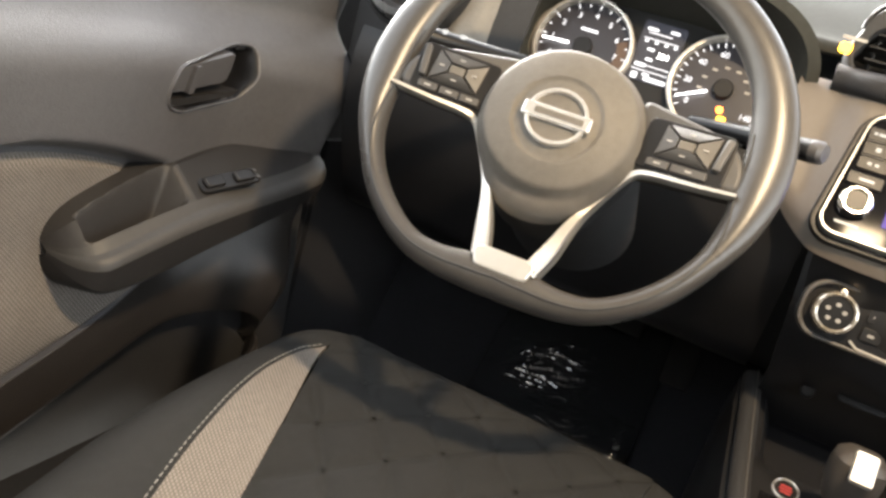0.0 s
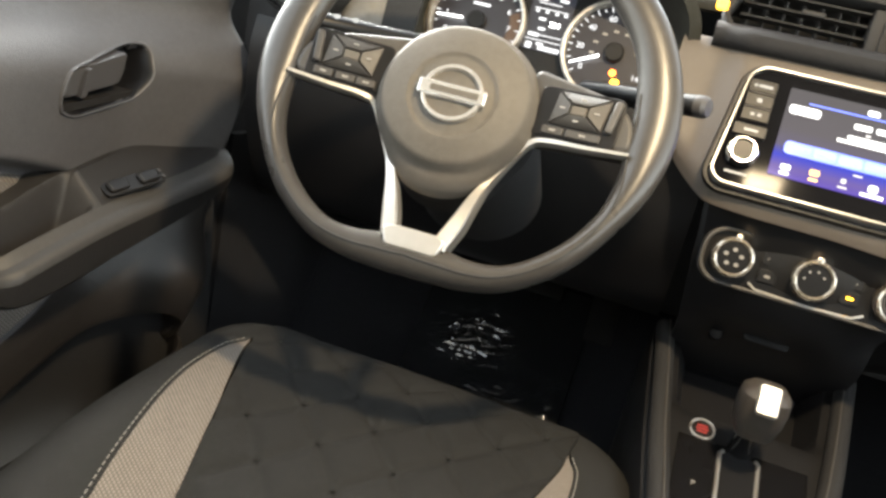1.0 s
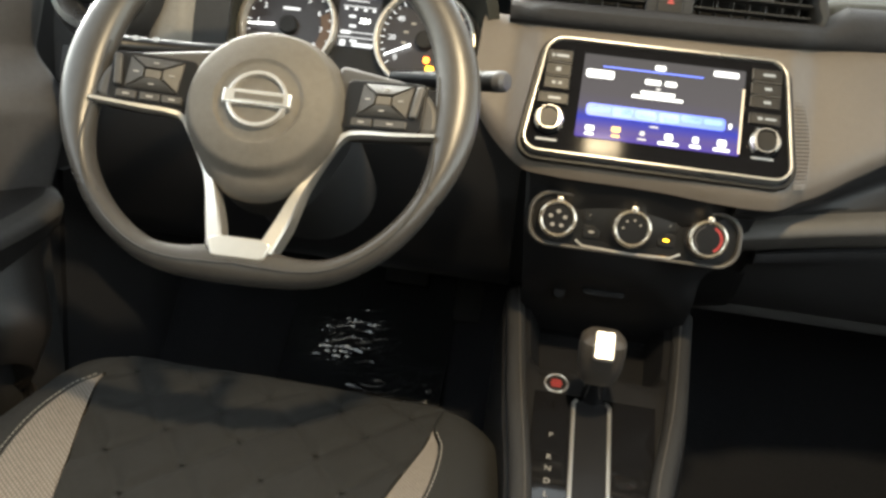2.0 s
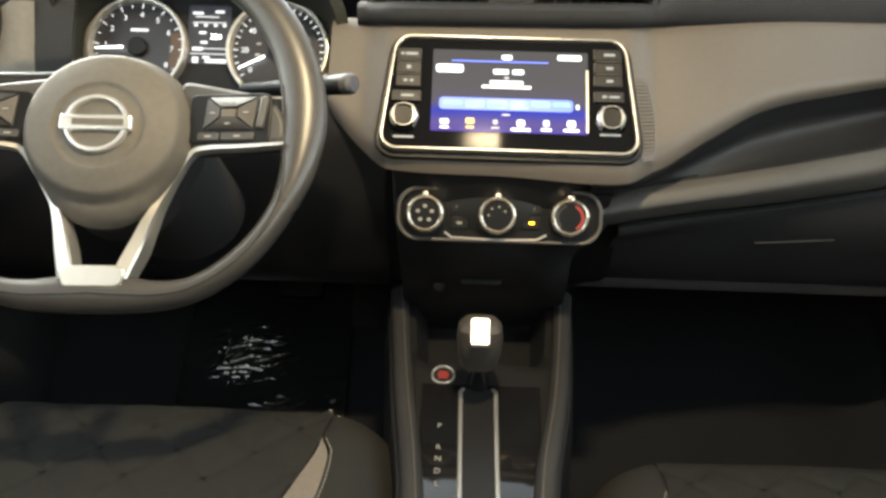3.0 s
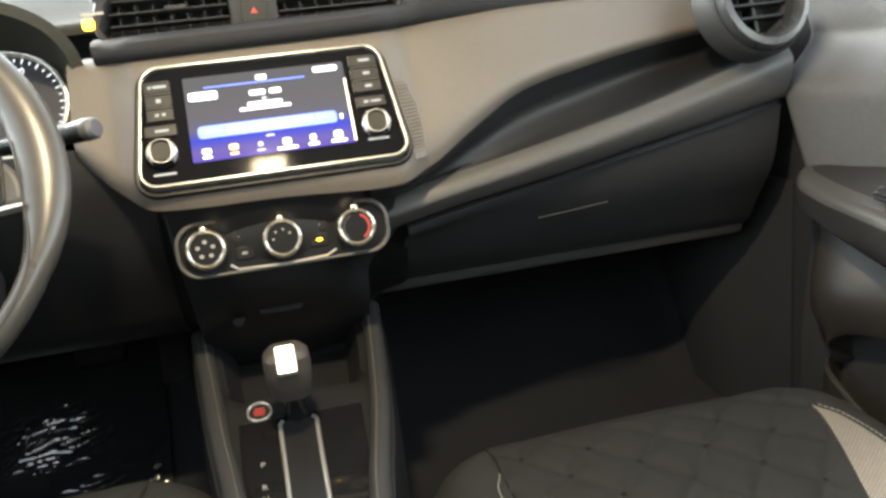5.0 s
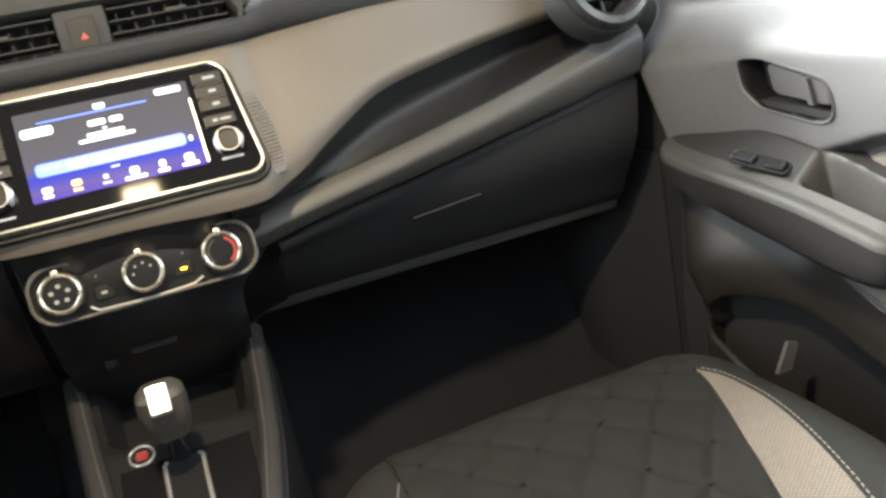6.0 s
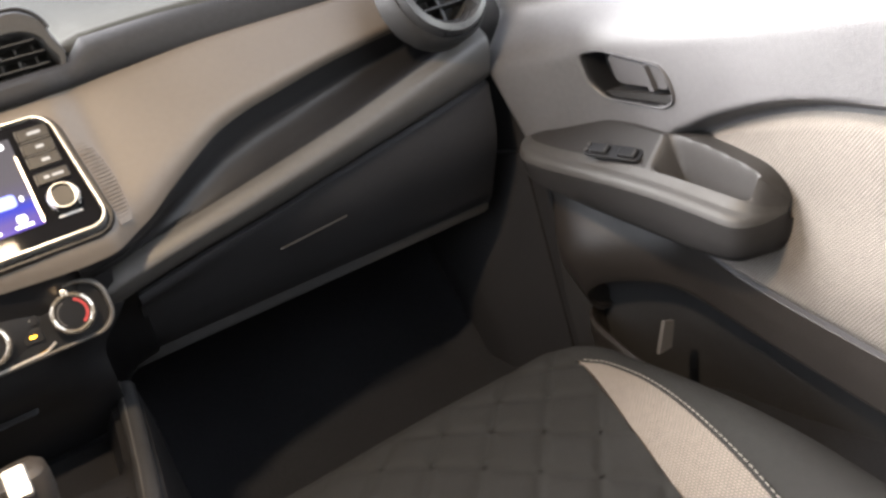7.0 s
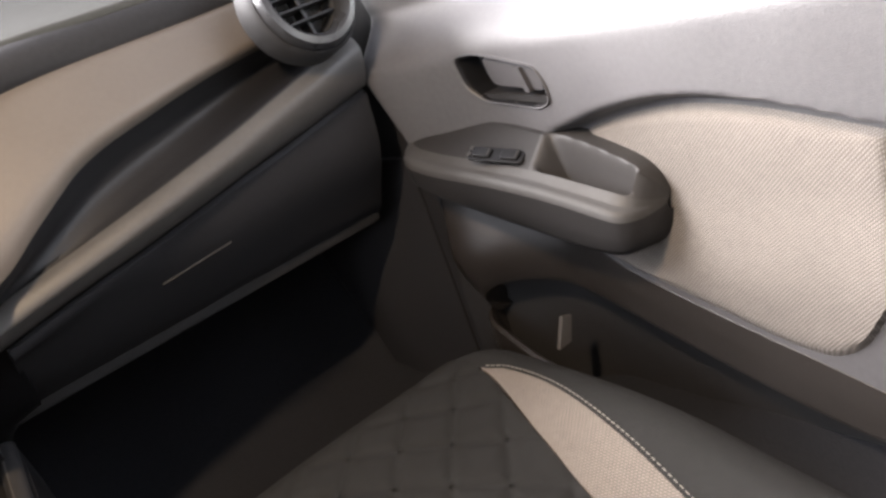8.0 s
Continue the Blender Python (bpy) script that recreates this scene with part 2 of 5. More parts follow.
def box_bm(x0, x1, y0, y1, z0, z1, edge=0.0, m=None, seg=2):
    bm = bmesh.new()
    bmesh.ops.create_cube(bm, size=1, matrix=Matrix.Translation(((x0 + x1) / 2, (y0 + y1) / 2, (z0 + z1) / 2)) @ Matrix.Diagonal((x1 - x0, y1 - y0, z1 - z0, 1)))
    if edge:
        bmesh.ops.bevel(bm, geom=bm.edges[:], offset=edge, segments=seg, affect="EDGES", profile=0.5)
    if m:
        bm.transform(m)
    return bm


def text_part(name, body, size, m, mat, parent, label="", align="CENTER"):
    """Raised lettering in the built-in font, as a mesh."""
    cu = bpy.data.curves.new(name, "FONT")
    cu.body, cu.size, cu.align_x, cu.align_y, cu.extrude = body, size, align, "CENTER", 0.0002
    tmp = bpy.data.objects.new(name, cu)
    scene.collection.objects.link(tmp)
    me = bpy.data.meshes.new_from_object(tmp.evaluated_get(bpy.context.evaluated_depsgraph_get()))
    bpy.data.objects.remove(tmp)
    me.transform(m)
    me.materials.clear()
    me.materials.append(mat)
    ob = new(name, me)
    ob.parent = parent
    if label:
        tagged(ob, label)
    return ob


def frame_at(place, lean=30.0, turn=0.0):
    """Axes on a face that leans back by so many degrees: x right, y up the face, z towards the cabin."""
    a = radians(lean)
    m = Matrix(((1, 0, 0, 0), (0, math.sin(a), -math.cos(a), 0), (0, math.cos(a), math.sin(a), 0), (0, 0, 0, 1)))
    return Matrix.Translation(place) @ pose(0, 0, 0, 0, 0, turn) @ m


# ---- the cabin's structure ----
def structure(name, bm, mat, label, category, smooth_it=False):
    return tagged(part(name, bm, mat, None, smooth=smooth_it), label, category, kind="structure")


structure("ground", box_bm(-400, 400, -400, 400, -0.50, -0.38), M_GROUND, "plain grey concrete ground outside the car", "ground")



def floor_rows():
    rows = []
    for i in range(49):
        y = -1.7 + i * 2.4 / 48
        row = []
        for j in range(61):
            x = -0.72 + j * 1.44 / 60
            z = 0.03 + 0.30 * smooth(0.20, 0.62, y) + 0.012 * noise.noise((x * 6, y * 6, 0.3))
            z += 0.10 * math.exp(-((x + 0.02) / 0.10) ** 2) + 0.08 * smooth(0.58, 0.66, abs(x + 0.015))
            row.append((x, y, z))
        rows.append(row)
    return rows


structure("floor", grid_bm(floor_rows(), 0.02), M_CARPET, "black carpeted car floor rising to the toe board", "floor", True)
structure("firewall", box_bm(-0.74, 0.74, 0.62, 0.66, 0.0, 0.74), M_CARPET, "black carpeted bulkhead ahead of the footwells", "bulkhead")
# unseen walls at the rear, added to cut the daylight reaching the footwells
structure("wall_rear", box_bm(-0.74, 0.74, -1.74, -1.70, 0.0, 1.20), M_REAR, "unseen plain grey panel closing the cabin behind against daylight", "wall")
for k, sx in (("left", -1), ("right", 1)):
    structure("wall_side_" + k, box_bm(sx * 0.73 - 0.02, sx * 0.73 + 0.02, -1.70, -0.80, 0.0, 0.66), M_REAR, "unseen plain grey panel closing the cabin's rear sides against daylight", "wall")
structure("ceiling", box_bm(-0.66, 0.66, -1.72, 0.10, 1.20, 1.24, 0.01), M_ROOF, "pale grey fabric headliner", "ceiling")
for k, sx in (("left", -1), ("right", 1)):
    pil = tube_bm(spline([(sx * 0.66, 0.70, 0.72), (sx * 0.66, 0.38, 0.98), (sx * 0.63, 0.08, 1.20)], 12), 0.035, 10)
    structure("pillar_front_" + k, pil, M_ROOF, "pale grey roof pillar beside the windscreen", "pillar", True)
    pil = tube_bm(spline([(sx * 0.74, -0.72, 0.05), (sx * 0.72, -0.76, 0.62), (sx * 0.64, -0.80, 1.21)], 12), 0.05, 10)
    structure("pillar_centre_" + k, pil, M_ROOF, "pale grey roof pillar behind the front door", "pillar", True)


# ---- dashboard ----
LOW = ((-0.21, 0.625), (-0.165, 0.572), (-0.14, 0.551), (-0.115, 0.541), (0.0, 0.538), (0.11, 0.534), (0.155, 0.546), (0.192, 0.567), (0.225, 0.585), (0.258, 0.601), (0.295, 0.6115), (0.335, 0.6185), (0.40, 0.629), (0.48, 0.638), (0.62, 0.649))
TOPZ = ((-0.21, 0.684), (-0.1, 0.686), (0.1, 0.689), (0.19, 0.693), (0.27, 0.696), (0.35, 0.696), (0.46, 0.697), (0.62, 0.702))


def wing_y(x, z):
    a = abs(x)
    return 0.0275 + (z - 0.618) * 0.577 + 0.018 * smooth(0.118, 0.150, a) + 0.032 * smooth(0.15, 0.55, a)


dash = thing("dashboard", "grey and black dashboard with soft trim and glossy centre panel", "dashboard")


def wing_rows():
    rows = []
    for i in range(17):
        t = i / 16
        row = []
        for j in range(141):
            x = -0.185 + j * 0.80 / 140
            z0, z1 = curve_at(LOW, x), curve_at(TOPZ, x)
            z = lerp(z0, z1, t)
            y = wing_y(x, z) + 0.016 * (1 - min(1, t / 0.22)) ** 2 + 0.010 * (1 - min(1, (1 - t) / 0.10)) ** 2
            row.append((x, y, z))
        rows.append(row)
    return rows


part("trim_panel", grid_bm(wing_rows(), 0.006), M_WING, dash, "warm grey soft-touch panel tapering towards the passenger door")


def ribs():
    """Fine ribs beside the centre unit: ridges that rise out of the panel and sink back into it."""
    rows = []
    for i in range(163):
        v = i / 162
        z = 0.556 + v * 0.092
        wide = 0.021 * math.sin(math.pi * (0.12 + 0.80 * v)) ** 0.6
        row = []
        for j in range(11):
            u = j / 10
            x = 0.1335 - 0.011 * v + wide * u
            swell = math.sin(math.pi * u) ** 0.5 * min(1, 6 * v, 4 * (1 - v))
            ridge = 0.5 + 0.5 * math.cos(2 * math.pi * 27 * v)
            row.append((x, wing_y(x, z) + 0.0016 - (0.0022 + 0.0019 * ridge) * swell, z))
        rows.append(row)
    return grid_bm(rows, 0.002)


part("ribbed_strip", ribs(), M_WING, dash, "finely ribbed strip beside the centre screen")


# top pad: a dark lip over the trim panel, and the long slope to the windscreen
def pad_sections(lip, x0=-0.66, x1=0.66):
    out = []
    for i in range(89):
        x = lerp(x0, x1, i / 88)
        zt = curve_at(TOPZ, min(0.62, max(-0.21, x)))
        yw = wing_y(min(0.6, max(-0.2, x)), zt)
        vent = smooth(0.176, 0.160, abs(x))
        hood = smooth(-0.525, -0.505, x) * smooth(-0.145, -0.165, x)
        h = 1 - 0.66 * vent
        if lip:
            # over the centre the lip stands out and shades the panel below it
            o = 0.016 * smooth(0.36, 0.14, x)
            pts = [(x, yw + 0.018, zt - 0.006), (x, yw + 0.013 - 0.7 * o, zt + 0.000), (x, yw + 0.012 - o, zt + 0.008 * h), (x, yw + 0.014 - o, zt + 0.018 * h), (x, yw + 0.024 - 0.5 * o, zt + 0.0265 * h), (x, yw + 0.046, zt + 0.027 * h)]
        else:
            pts = [(x, lerp(yw + 0.026, 0.168, max(vent, hood)), zt + 0.024), (x, lerp(yw + 0.030, 0.172, max(vent, hood)), zt + 0.0280), (x, lerp(yw + 0.060, 0.20, max(vent, hood)), zt + 0.033), (x, 0.30, 0.756), (x, 0.50, 0.812), (x, 0.74, 0.885)]
        out.append(spline(pts, 20))
    return out


part("pad_lip", grid_bm(pad_sections(True, -0.66, -0.512), 0.008), M_LIP, dash, "black soft lip beside the instruments")
part("pad_lip", grid_bm(pad_sections(True, -0.158, 0.66), 0.008), M_LIP, dash, "black soft lip above the trim panel")
part("top_pad", grid_bm(pad_sections(False), 0.012), M_DASHTOP, dash, "dark grey grained pad under the windscreen")
# unseen box inside the dashboard, added to block daylight leaking through gaps
part("light_block", box_bm(-0.63, 0.60, 0.16, 0.60, 0.37, 0.66, 0.01), M_RUBBER, dash)

LEDGE = ((0.08, 0.505), (0.12, 0.514), (0.25, 0.537), (0.40, 0.566), (0.50, 0.590), (0.60, 0.614))
SEAM = ((0.08, 0.472), (0.18, 0.490), (0.30, 0.507), (0.44, 0.530), (0.52, 0.542), (0.60, 0.556))


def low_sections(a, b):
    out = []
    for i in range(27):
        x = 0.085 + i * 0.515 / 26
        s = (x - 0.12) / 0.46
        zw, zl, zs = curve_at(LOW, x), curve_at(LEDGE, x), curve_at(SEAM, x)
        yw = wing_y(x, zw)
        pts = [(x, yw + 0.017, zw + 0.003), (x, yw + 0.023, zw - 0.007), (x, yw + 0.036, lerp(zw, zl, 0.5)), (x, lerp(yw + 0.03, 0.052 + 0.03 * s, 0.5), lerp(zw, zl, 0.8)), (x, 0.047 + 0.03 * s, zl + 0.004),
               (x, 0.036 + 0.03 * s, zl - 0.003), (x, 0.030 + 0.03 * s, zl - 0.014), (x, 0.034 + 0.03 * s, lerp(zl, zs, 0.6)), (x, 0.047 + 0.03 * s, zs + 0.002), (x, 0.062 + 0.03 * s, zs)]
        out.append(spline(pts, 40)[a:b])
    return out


# near-black here stands for the shade inside the deep groove
part("recess", grid_bm(low_sections(0, 19), 0.006), M_CONSOLE, dash, "recessed band below the trim panel, its shade put in as near-black")
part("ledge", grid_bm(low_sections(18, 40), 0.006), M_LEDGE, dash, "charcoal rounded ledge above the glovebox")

glove = part("glovebox", loft([[(x, 0.060 + 0.03 * s, curve_at(SEAM, x) - 0.003), (x, 0.064 + 0.03 * s, curve_at(SEAM, x) - 0.010), (x, 0.086 + 0.02 * s, 0.462 + 0.02 * s), (x, 0.122 + 0.02 * s, 0.425), (x, 0.165, 0.392), (x, 0.215, 0.366), (x, 0.30, 0.352), (x, 0.44, 0.352)]
              for x, s in ((0.125, 0.0), (0.2, 0.17), (0.3, 0.39), (0.4, 0.6), (0.5, 0.83), (0.60, 1.0))], 30, 30, 0.008), M_LOWER, dash, "closed charcoal glovebox lid")
part("handle", tube_bm([(0.285, 0.088, 0.4545), (0.31, 0.087, 0.4565), (0.34, 0.0865, 0.459), (0.371, 0.0855, 0.4615)], 0.0018, 8, 0.8), M_LOWER, glove, "slim recessed glovebox latch")

part("cheek", loft([[(0.128, 0.070, 0.500), (0.130, 0.095, 0.440), (0.130, 0.150, 0.385), (0.130, 0.30, 0.350)], [(0.106, 0.078, 0.500), (0.098, 0.105, 0.440), (0.092, 0.165, 0.370), (0.090, 0.30, 0.320)], [(0.080, 0.085, 0.490), (0.072, 0.120, 0.420), (0.074, 0.200, 0.330), (0.076, 0.32, 0.250)]], 16, 12, 0.006), M_CONSOLE, dash, "black cheek between the stack and the glovebox")

# driver's side below the cluster
knee = [[(x, 0.060, 0.60), (x, 0.052, 0.56), (x, 0.060, 0.50), (x, 0.085, 0.44), (x, 0.13, 0.385), (x, 0.26, 0.36)] for x in (-0.64, -0.5, -0.34, -0.2, -0.125)]
part("knee_panel", loft(knee, 20, 16, 0.008), M_CONSOLE, dash, "black panel under the steering column")
part("end_panel", loft([[(-0.665, 0.10, 0.70), (-0.665, 0.09, 0.62), (-0.665, 0.09, 0.5)], [(-0.58, 0.075, 0.70), (-0.58, 0.06, 0.62), (-0.58, 0.075, 0.5)], [(-0.46, 0.10, 0.70), (-0.46, 0.075, 0.62), (-0.46, 0.08, 0.5)]], 12, 16, 0.01), M_PLASTIC, dash, "black dashboard end beside the driver's door")

strip = [[(lerp(-0.545, -0.494, u) + 0.10 * (0.63 - z) * (1 - u), 0.046 + 0.012 * abs(2 * u - 1) ** 3 + 0.20 * (z - 0.62), z) for u in [k / 10 for k in range(11)]] for z in [0.585 + 0.009 * k for k in range(13)]]
part("trim_panel", up_sheet(strip, 0.008, Vector((0, -1, 0))), M_WINGTEX, dash, "warm grey trim between the side vent and the instruments")

# a dark shelf between the screen and the climate panel, and the stack below it
stack = [[(x0, y0 + 0.032, 0.545), (x0 * 0.97, y0 + 0.024, 0.525), (x0 * 0.94, y0 + 0.018, 0.485), (x1, y0 + 0.030, 0.445), (x1, 0.072, 0.405), (x1, 0.108, 0.365), (x1, 0.135, 0.335)]
         for x0, x1, y0 in ((-0.118, -0.107, 0.030), (-0.05, -0.05, 0.0), (0.03, 0.02, 0.0), (0.118, 0.076, 0.036))]
stack_ob = part("lower_console", loft(stack, 24, 24, 0.008), M_CONSOLE, dash, "black lower stack with sockets")
part("gloss_strip", loft([[(-0.114, 0.030, 0.546), (-0.112, 0.032, 0.525), (-0.108, 0.036, 0.500)], [(-0.05, 0.010, 0.545), (-0.05, 0.014, 0.525), (-0.05, 0.022, 0.500)], [(0.05, 0.010, 0.545), (0.05, 0.014, 0.525), (0.05, 0.022, 0.500)], [(0.114, 0.032, 0.546), (0.112, 0.034, 0.525), (0.106, 0.038, 0.500)]], 8, 24, 0.006), M_FACE, dash, "thin black strip")

# ---- centre unit ----
UNIT = frame_at((0.0, 0.0215, 0.618), 30)
unit = thing("infotainment_unit", "silver-framed gloss black infotainment unit with lit touchscreen", "touchscreen")


def unit_outline(grow, n=8):
    pts = round_outline(0.241 + 2 * grow, 0.121 + 2 * grow, 0.017 + grow, n)
    return [(x * (1 - 0.055 * (y / 0.062)), y - 0.003) for x, y in pts]


part("silver_frame", ring_bm(unit_outline(0.0011), unit_outline(-0.0018), 0.010, 0.002, UNIT @ Matrix.Translation((0, 0, -0.004))), M_SILVER, unit, "bright silver rounded frame")
part("surround", ring_bm(unit_outline(0.007), unit_outline(0.0015), 0.006, 0.003, UNIT @ Matrix.Translation((0, 0, -0.009))), M_BUTTON, unit)
part("fascia", prism_bm(unit_outline(-0.002), 0.008, 0.001, UNIT @ Matrix.Translation((0, 0, -0.006))), M_FASCIA, unit, "gloss black fascia")

# kick panels at the footwells' outer sides
for side, off in ((1, 0.0), (-1, -0.035)):
    rows = [[(side * (0.600 + 0.03 * smooth(0.15, 0.5, y) + 0.06 * smooth(0.30, 0.14, y)) + off, y, z) for y in (0.13, 0.19, 0.24, 0.30, 0.38, 0.48, 0.62)] for z in (0.06, 0.14, 0.24, 0.34, 0.44)]
    structure("kick_panel_" + ("right" if side > 0 else "left"), grid_bm(rows, 0.012), M_LOWER, "charcoal kick panel beside the footwell", "panel", True)


# ---- steering wheel ----
WHEEL = frame_at((-0.331, -0.140, 0.605), 30, 4.5)
wheel = thing("steering_wheel", "dark leather flat-bottomed steering wheel with silver spokes", "steering wheel")


RIM = ((-90, 0.1460, 0.0162), (-80, 0.1498, 0.0145), (-72, 0.1557, 0.0122), (-62, 0.1617, 0.0102), (-48, 0.1630, 0.0100), (-30, 0.1614, 0.0102), (-16, 0.1597, 0.0145), (-5, 0.1580, 0.0182), (10, 0.1585, 0.0185), (30, 0.1600, 0.0168), (60, 0.1605, 0.0158), (90, 0.1605, 0.0155))


def rim_at(a):
    """The rim's middle line and half width at the angle a, alike on both sides."""
    q = math.degrees(math.asin(max(-1.0, min(1.0, math.sin(a)))))
    r = curve_at([(k[0], k[1]) for k in RIM], q)
    return Vector((r * math.cos(a) - 0.003, r * math.sin(a), 0)), curve_at([(k[0], k[2]) for k in RIM], q)


def rim_out(a):
    t = (rim_at(a + 0.05)[0] - rim_at(a - 0.05)[0]).normalized()
    return Vector((t.y, -t.x, 0))


def rim_mesh(n=200, m=20):
    rows = []
    for i in range(n + 1):
        a = 2 * math.pi * (i % n) / n
        p, w = rim_at(a)
        out = rim_out(a)
        rows.append([p + out * (w * math.cos(b)) + Vector((0, 0, 0.0138 * math.sin(b) - 0.009)) for b in [2 * math.pi * k / m for k in range(m)]])
    bm = grid_bm(rows, closed=True)
    bmesh.ops.remove_doubles(bm, verts=bm.verts, dist=1e-6)
    bm.transform(WHEEL)
    return bm


part("rim", rim_mesh(), M_LEATHER, wheel, "dark leather-wrapped rim")
# the seam on the rim's inner side, below the spokes, rising over the face towards the bottom
seam = []
for i in range(101):
    a = radians(-192 + 204 * i / 100)
    p, w = rim_at(a)
    f = lerp(-0.86, 0.12, smooth(0.10, 0.72, -math.sin(a)))
    seam.append(WHEEL @ (p + rim_out(a) * (w * f) + Vector((0, 0, 0.0138 * math.sqrt(1 - f * f) - 0.0088))))
part("rim_seam", tube_bm(seam, 0.0010, 6), M_RUBBER, wheel, "dark seam round the rim's inner side")

SHIELD = ((-90, 0.0780), (-78, 0.0775), (-62, 0.0745), (-45, 0.0680), (-28, 0.0670), (-5, 0.0700), (20, 0.0715), (45, 0.0735), (65, 0.0740), (90, 0.0735))


def hub_rows():
    """The padded airbag cover: a shield with a drawn-down chin, on it a round dome, dished for the emblem."""
    rows = []
    for i in range(44):
        f = i / 43
        row = []
        for k in range(96):
            a = 2 * math.pi * k / 96
            q = math.degrees(math.asin(max(-1.0, min(1.0, math.sin(a)))))
            r = curve_at(SHIELD, q) * f
            x, y = r * math.cos(a), r * math.sin(a)
            h = 0.007 - 0.020 * (math.hypot(x, y) / 0.076) ** 2 - 0.012 * (1 - math.sqrt(max(0, 1 - max(0, (f - 0.84) / 0.16) ** 2)))
            d = math.hypot(x, y - 0.004)
            h += 0.0075 * smooth(0.0675, 0.0595, d) - 0.0030 * smooth(0.0375, 0.0335, math.hypot(x, y + 0.001))
            row.append((x - 0.006, y - 0.012, h))
        rows.append(row)
    bm = grid_bm(rows, closed=True)
    bmesh.ops.remove_doubles(bm, verts=bm.verts, dist=1e-6)
    bm.transform(WHEEL)
    return bm


hub = part("airbag_cover", hub_rows(), M_HUB, wheel, "smooth dark grey airbag cover")
part("hub_back", prism_bm([(0.97 * curve_at(SHIELD, math.degrees(math.asin(math.sin(a)))) * math.cos(a) - 0.006, 0.97 * curve_at(SHIELD, math.degrees(math.asin(math.sin(a)))) * math.sin(a) - 0.012) for a in [2 * math.pi * k / 72 for k in range(72)]], 0.050, 0.002, WHEEL @ Matrix.Translation((0, 0, -0.074))), M_PLASTIC, wheel)
badge = WHEEL @ Matrix.Translation((-0.006, -0.013, 0.0095))
circle = [(math.cos(2 * math.pi * k / 56), math.sin(2 * math.pi * k / 56)) for k in range(56)]
part("badge_ring", ring_bm([(0.0255 * x, 0.0245 * y) for x, y in circle], [(0.0213 * x, 0.0203 * y) for x, y in circle], 0.0048, 0.0020, badge), M_CHROME, wheel, "round chrome emblem ring")
part("badge_bar", prism_bm(round_outline(0.0560, 0.0125, 0.0012, 3), 0.0058, 0.0014, badge), M_CHROME, wheel, "chrome emblem bar")
part("badge_bar_mark", prism_bm(round_outline(0.0400, 0.0050, 0.0010, 3), 0.0004, 0.0, badge @ Matrix.Translation((0.002, 0, 0.0058))), M_HUB, wheel, "dark band on the emblem bar")


def round_poly(pts, r, n=4):
    """An outline with its corners rounded by r."""
    out = []
    for i in range(len(pts)):
        p, a, b = Vector(pts[i]), Vector(pts[i - 1]), Vector(pts[(i + 1) % len(pts)])
        q = min(r, (a - p).length * 0.45, (b - p).length * 0.45)
        c0, c1 = p + (a - p).normalized() * q, p + (b - p).normalized() * q
        for k in range(n + 1):
            t = k / n
            out.append(tuple((1 - t) ** 2 * c0 + 2 * t * (1 - t) * p + t * t * c1))
    return out


for side in (-1, 1):
    # the side spoke that carries the buttons
    o = [(0.052, -0.025), (0.143, -0.024), (0.141, -0.002), (0.131, 0.012), (0.113, 0.021), (0.050, 0.036)]
    o = round_poly([(side * x - 0.002, y) for x, y in (o if side > 0 else o[::-1])], 0.009)
    part("spoke", prism_bm(o, 0.026, 0.004, WHEEL @ Matrix.Translation((side * 0.143, 0.003, 0.001)) @ pose(0, 0, 0, 0, side * -10, 0) @ Matrix.Translation((-side * 0.143, 0, -0.026))), M_SPOKE, wheel, "black spoke with thumb controls")
    # silver strip under the spoke, running down beside the cover into the forked lower spoke
    path = [(side * 0.144 - 0.004, -0.0240, 0.003), (side * 0.110 - 0.004, -0.0240, -0.005), (side * 0.080 - 0.005, -0.0230, -0.013), (side * 0.0675 - 0.006, -0.0270, -0.017), (side * 0.055 - 0.006, -0.046, -0.021), (side * 0.0425 - 0.005, -0.068, -0.021), (side * 0.0350 - 0.003, -0.086, -0.013), (side * 0.0280 - 0.001, -0.110, -0.004), (side * 0.0200 - 0.001, -0.135, 0.002)]
    widths = [0.0016, 0.0020, 0.0024, 0.0027, 0.0025, 0.0030, 0.0046, 0.0060, 0.0066]
    deep = [0.008, 0.008, 0.008, 0.008, 0.010, 0.016, 0.022, 0.024, 0.020]
    rows = []
    pts = spline(path, 56)
    for i, p in enumerate(pts):
        d = (pts[min(i + 1, 55)] - pts[max(i - 1, 0)]).normalized()
        nrm = Vector((-d.y, d.x, 0)).normalized()
        s = i / 55 * 8
        k = int(min(s, 7))
        w, h0 = lerp(widths[k], widths[k + 1], s - k), lerp(deep[k], deep[k + 1], s - k)
        rows.append([WHEEL @ (p + nrm * q * w + Vector((0, 0, h))) for q, h in ((1, -h0), (1, 0), (0.75, 0.0018), (-0.75, 0.0018), (-1, 0), (-1, -h0))])
    part("spoke_trim", grid_bm(rows, closed=True, caps=True), M_SATIN, wheel, "satin silver spoke trim")
part("lower_trim", prism_bm(round_poly([(-0.023, -0.1445), (0.019, -0.1445), (0.0245, -0.130), (0.017, -0.1265), (-0.021, -0.1265), (-0.0285, -0.130)], 0.004), 0.022, 0.002, WHEEL @ Matrix.Translation((0.001, 0, -0.0165))), M_SATIN, wheel, "satin silver foot of the lower spoke")
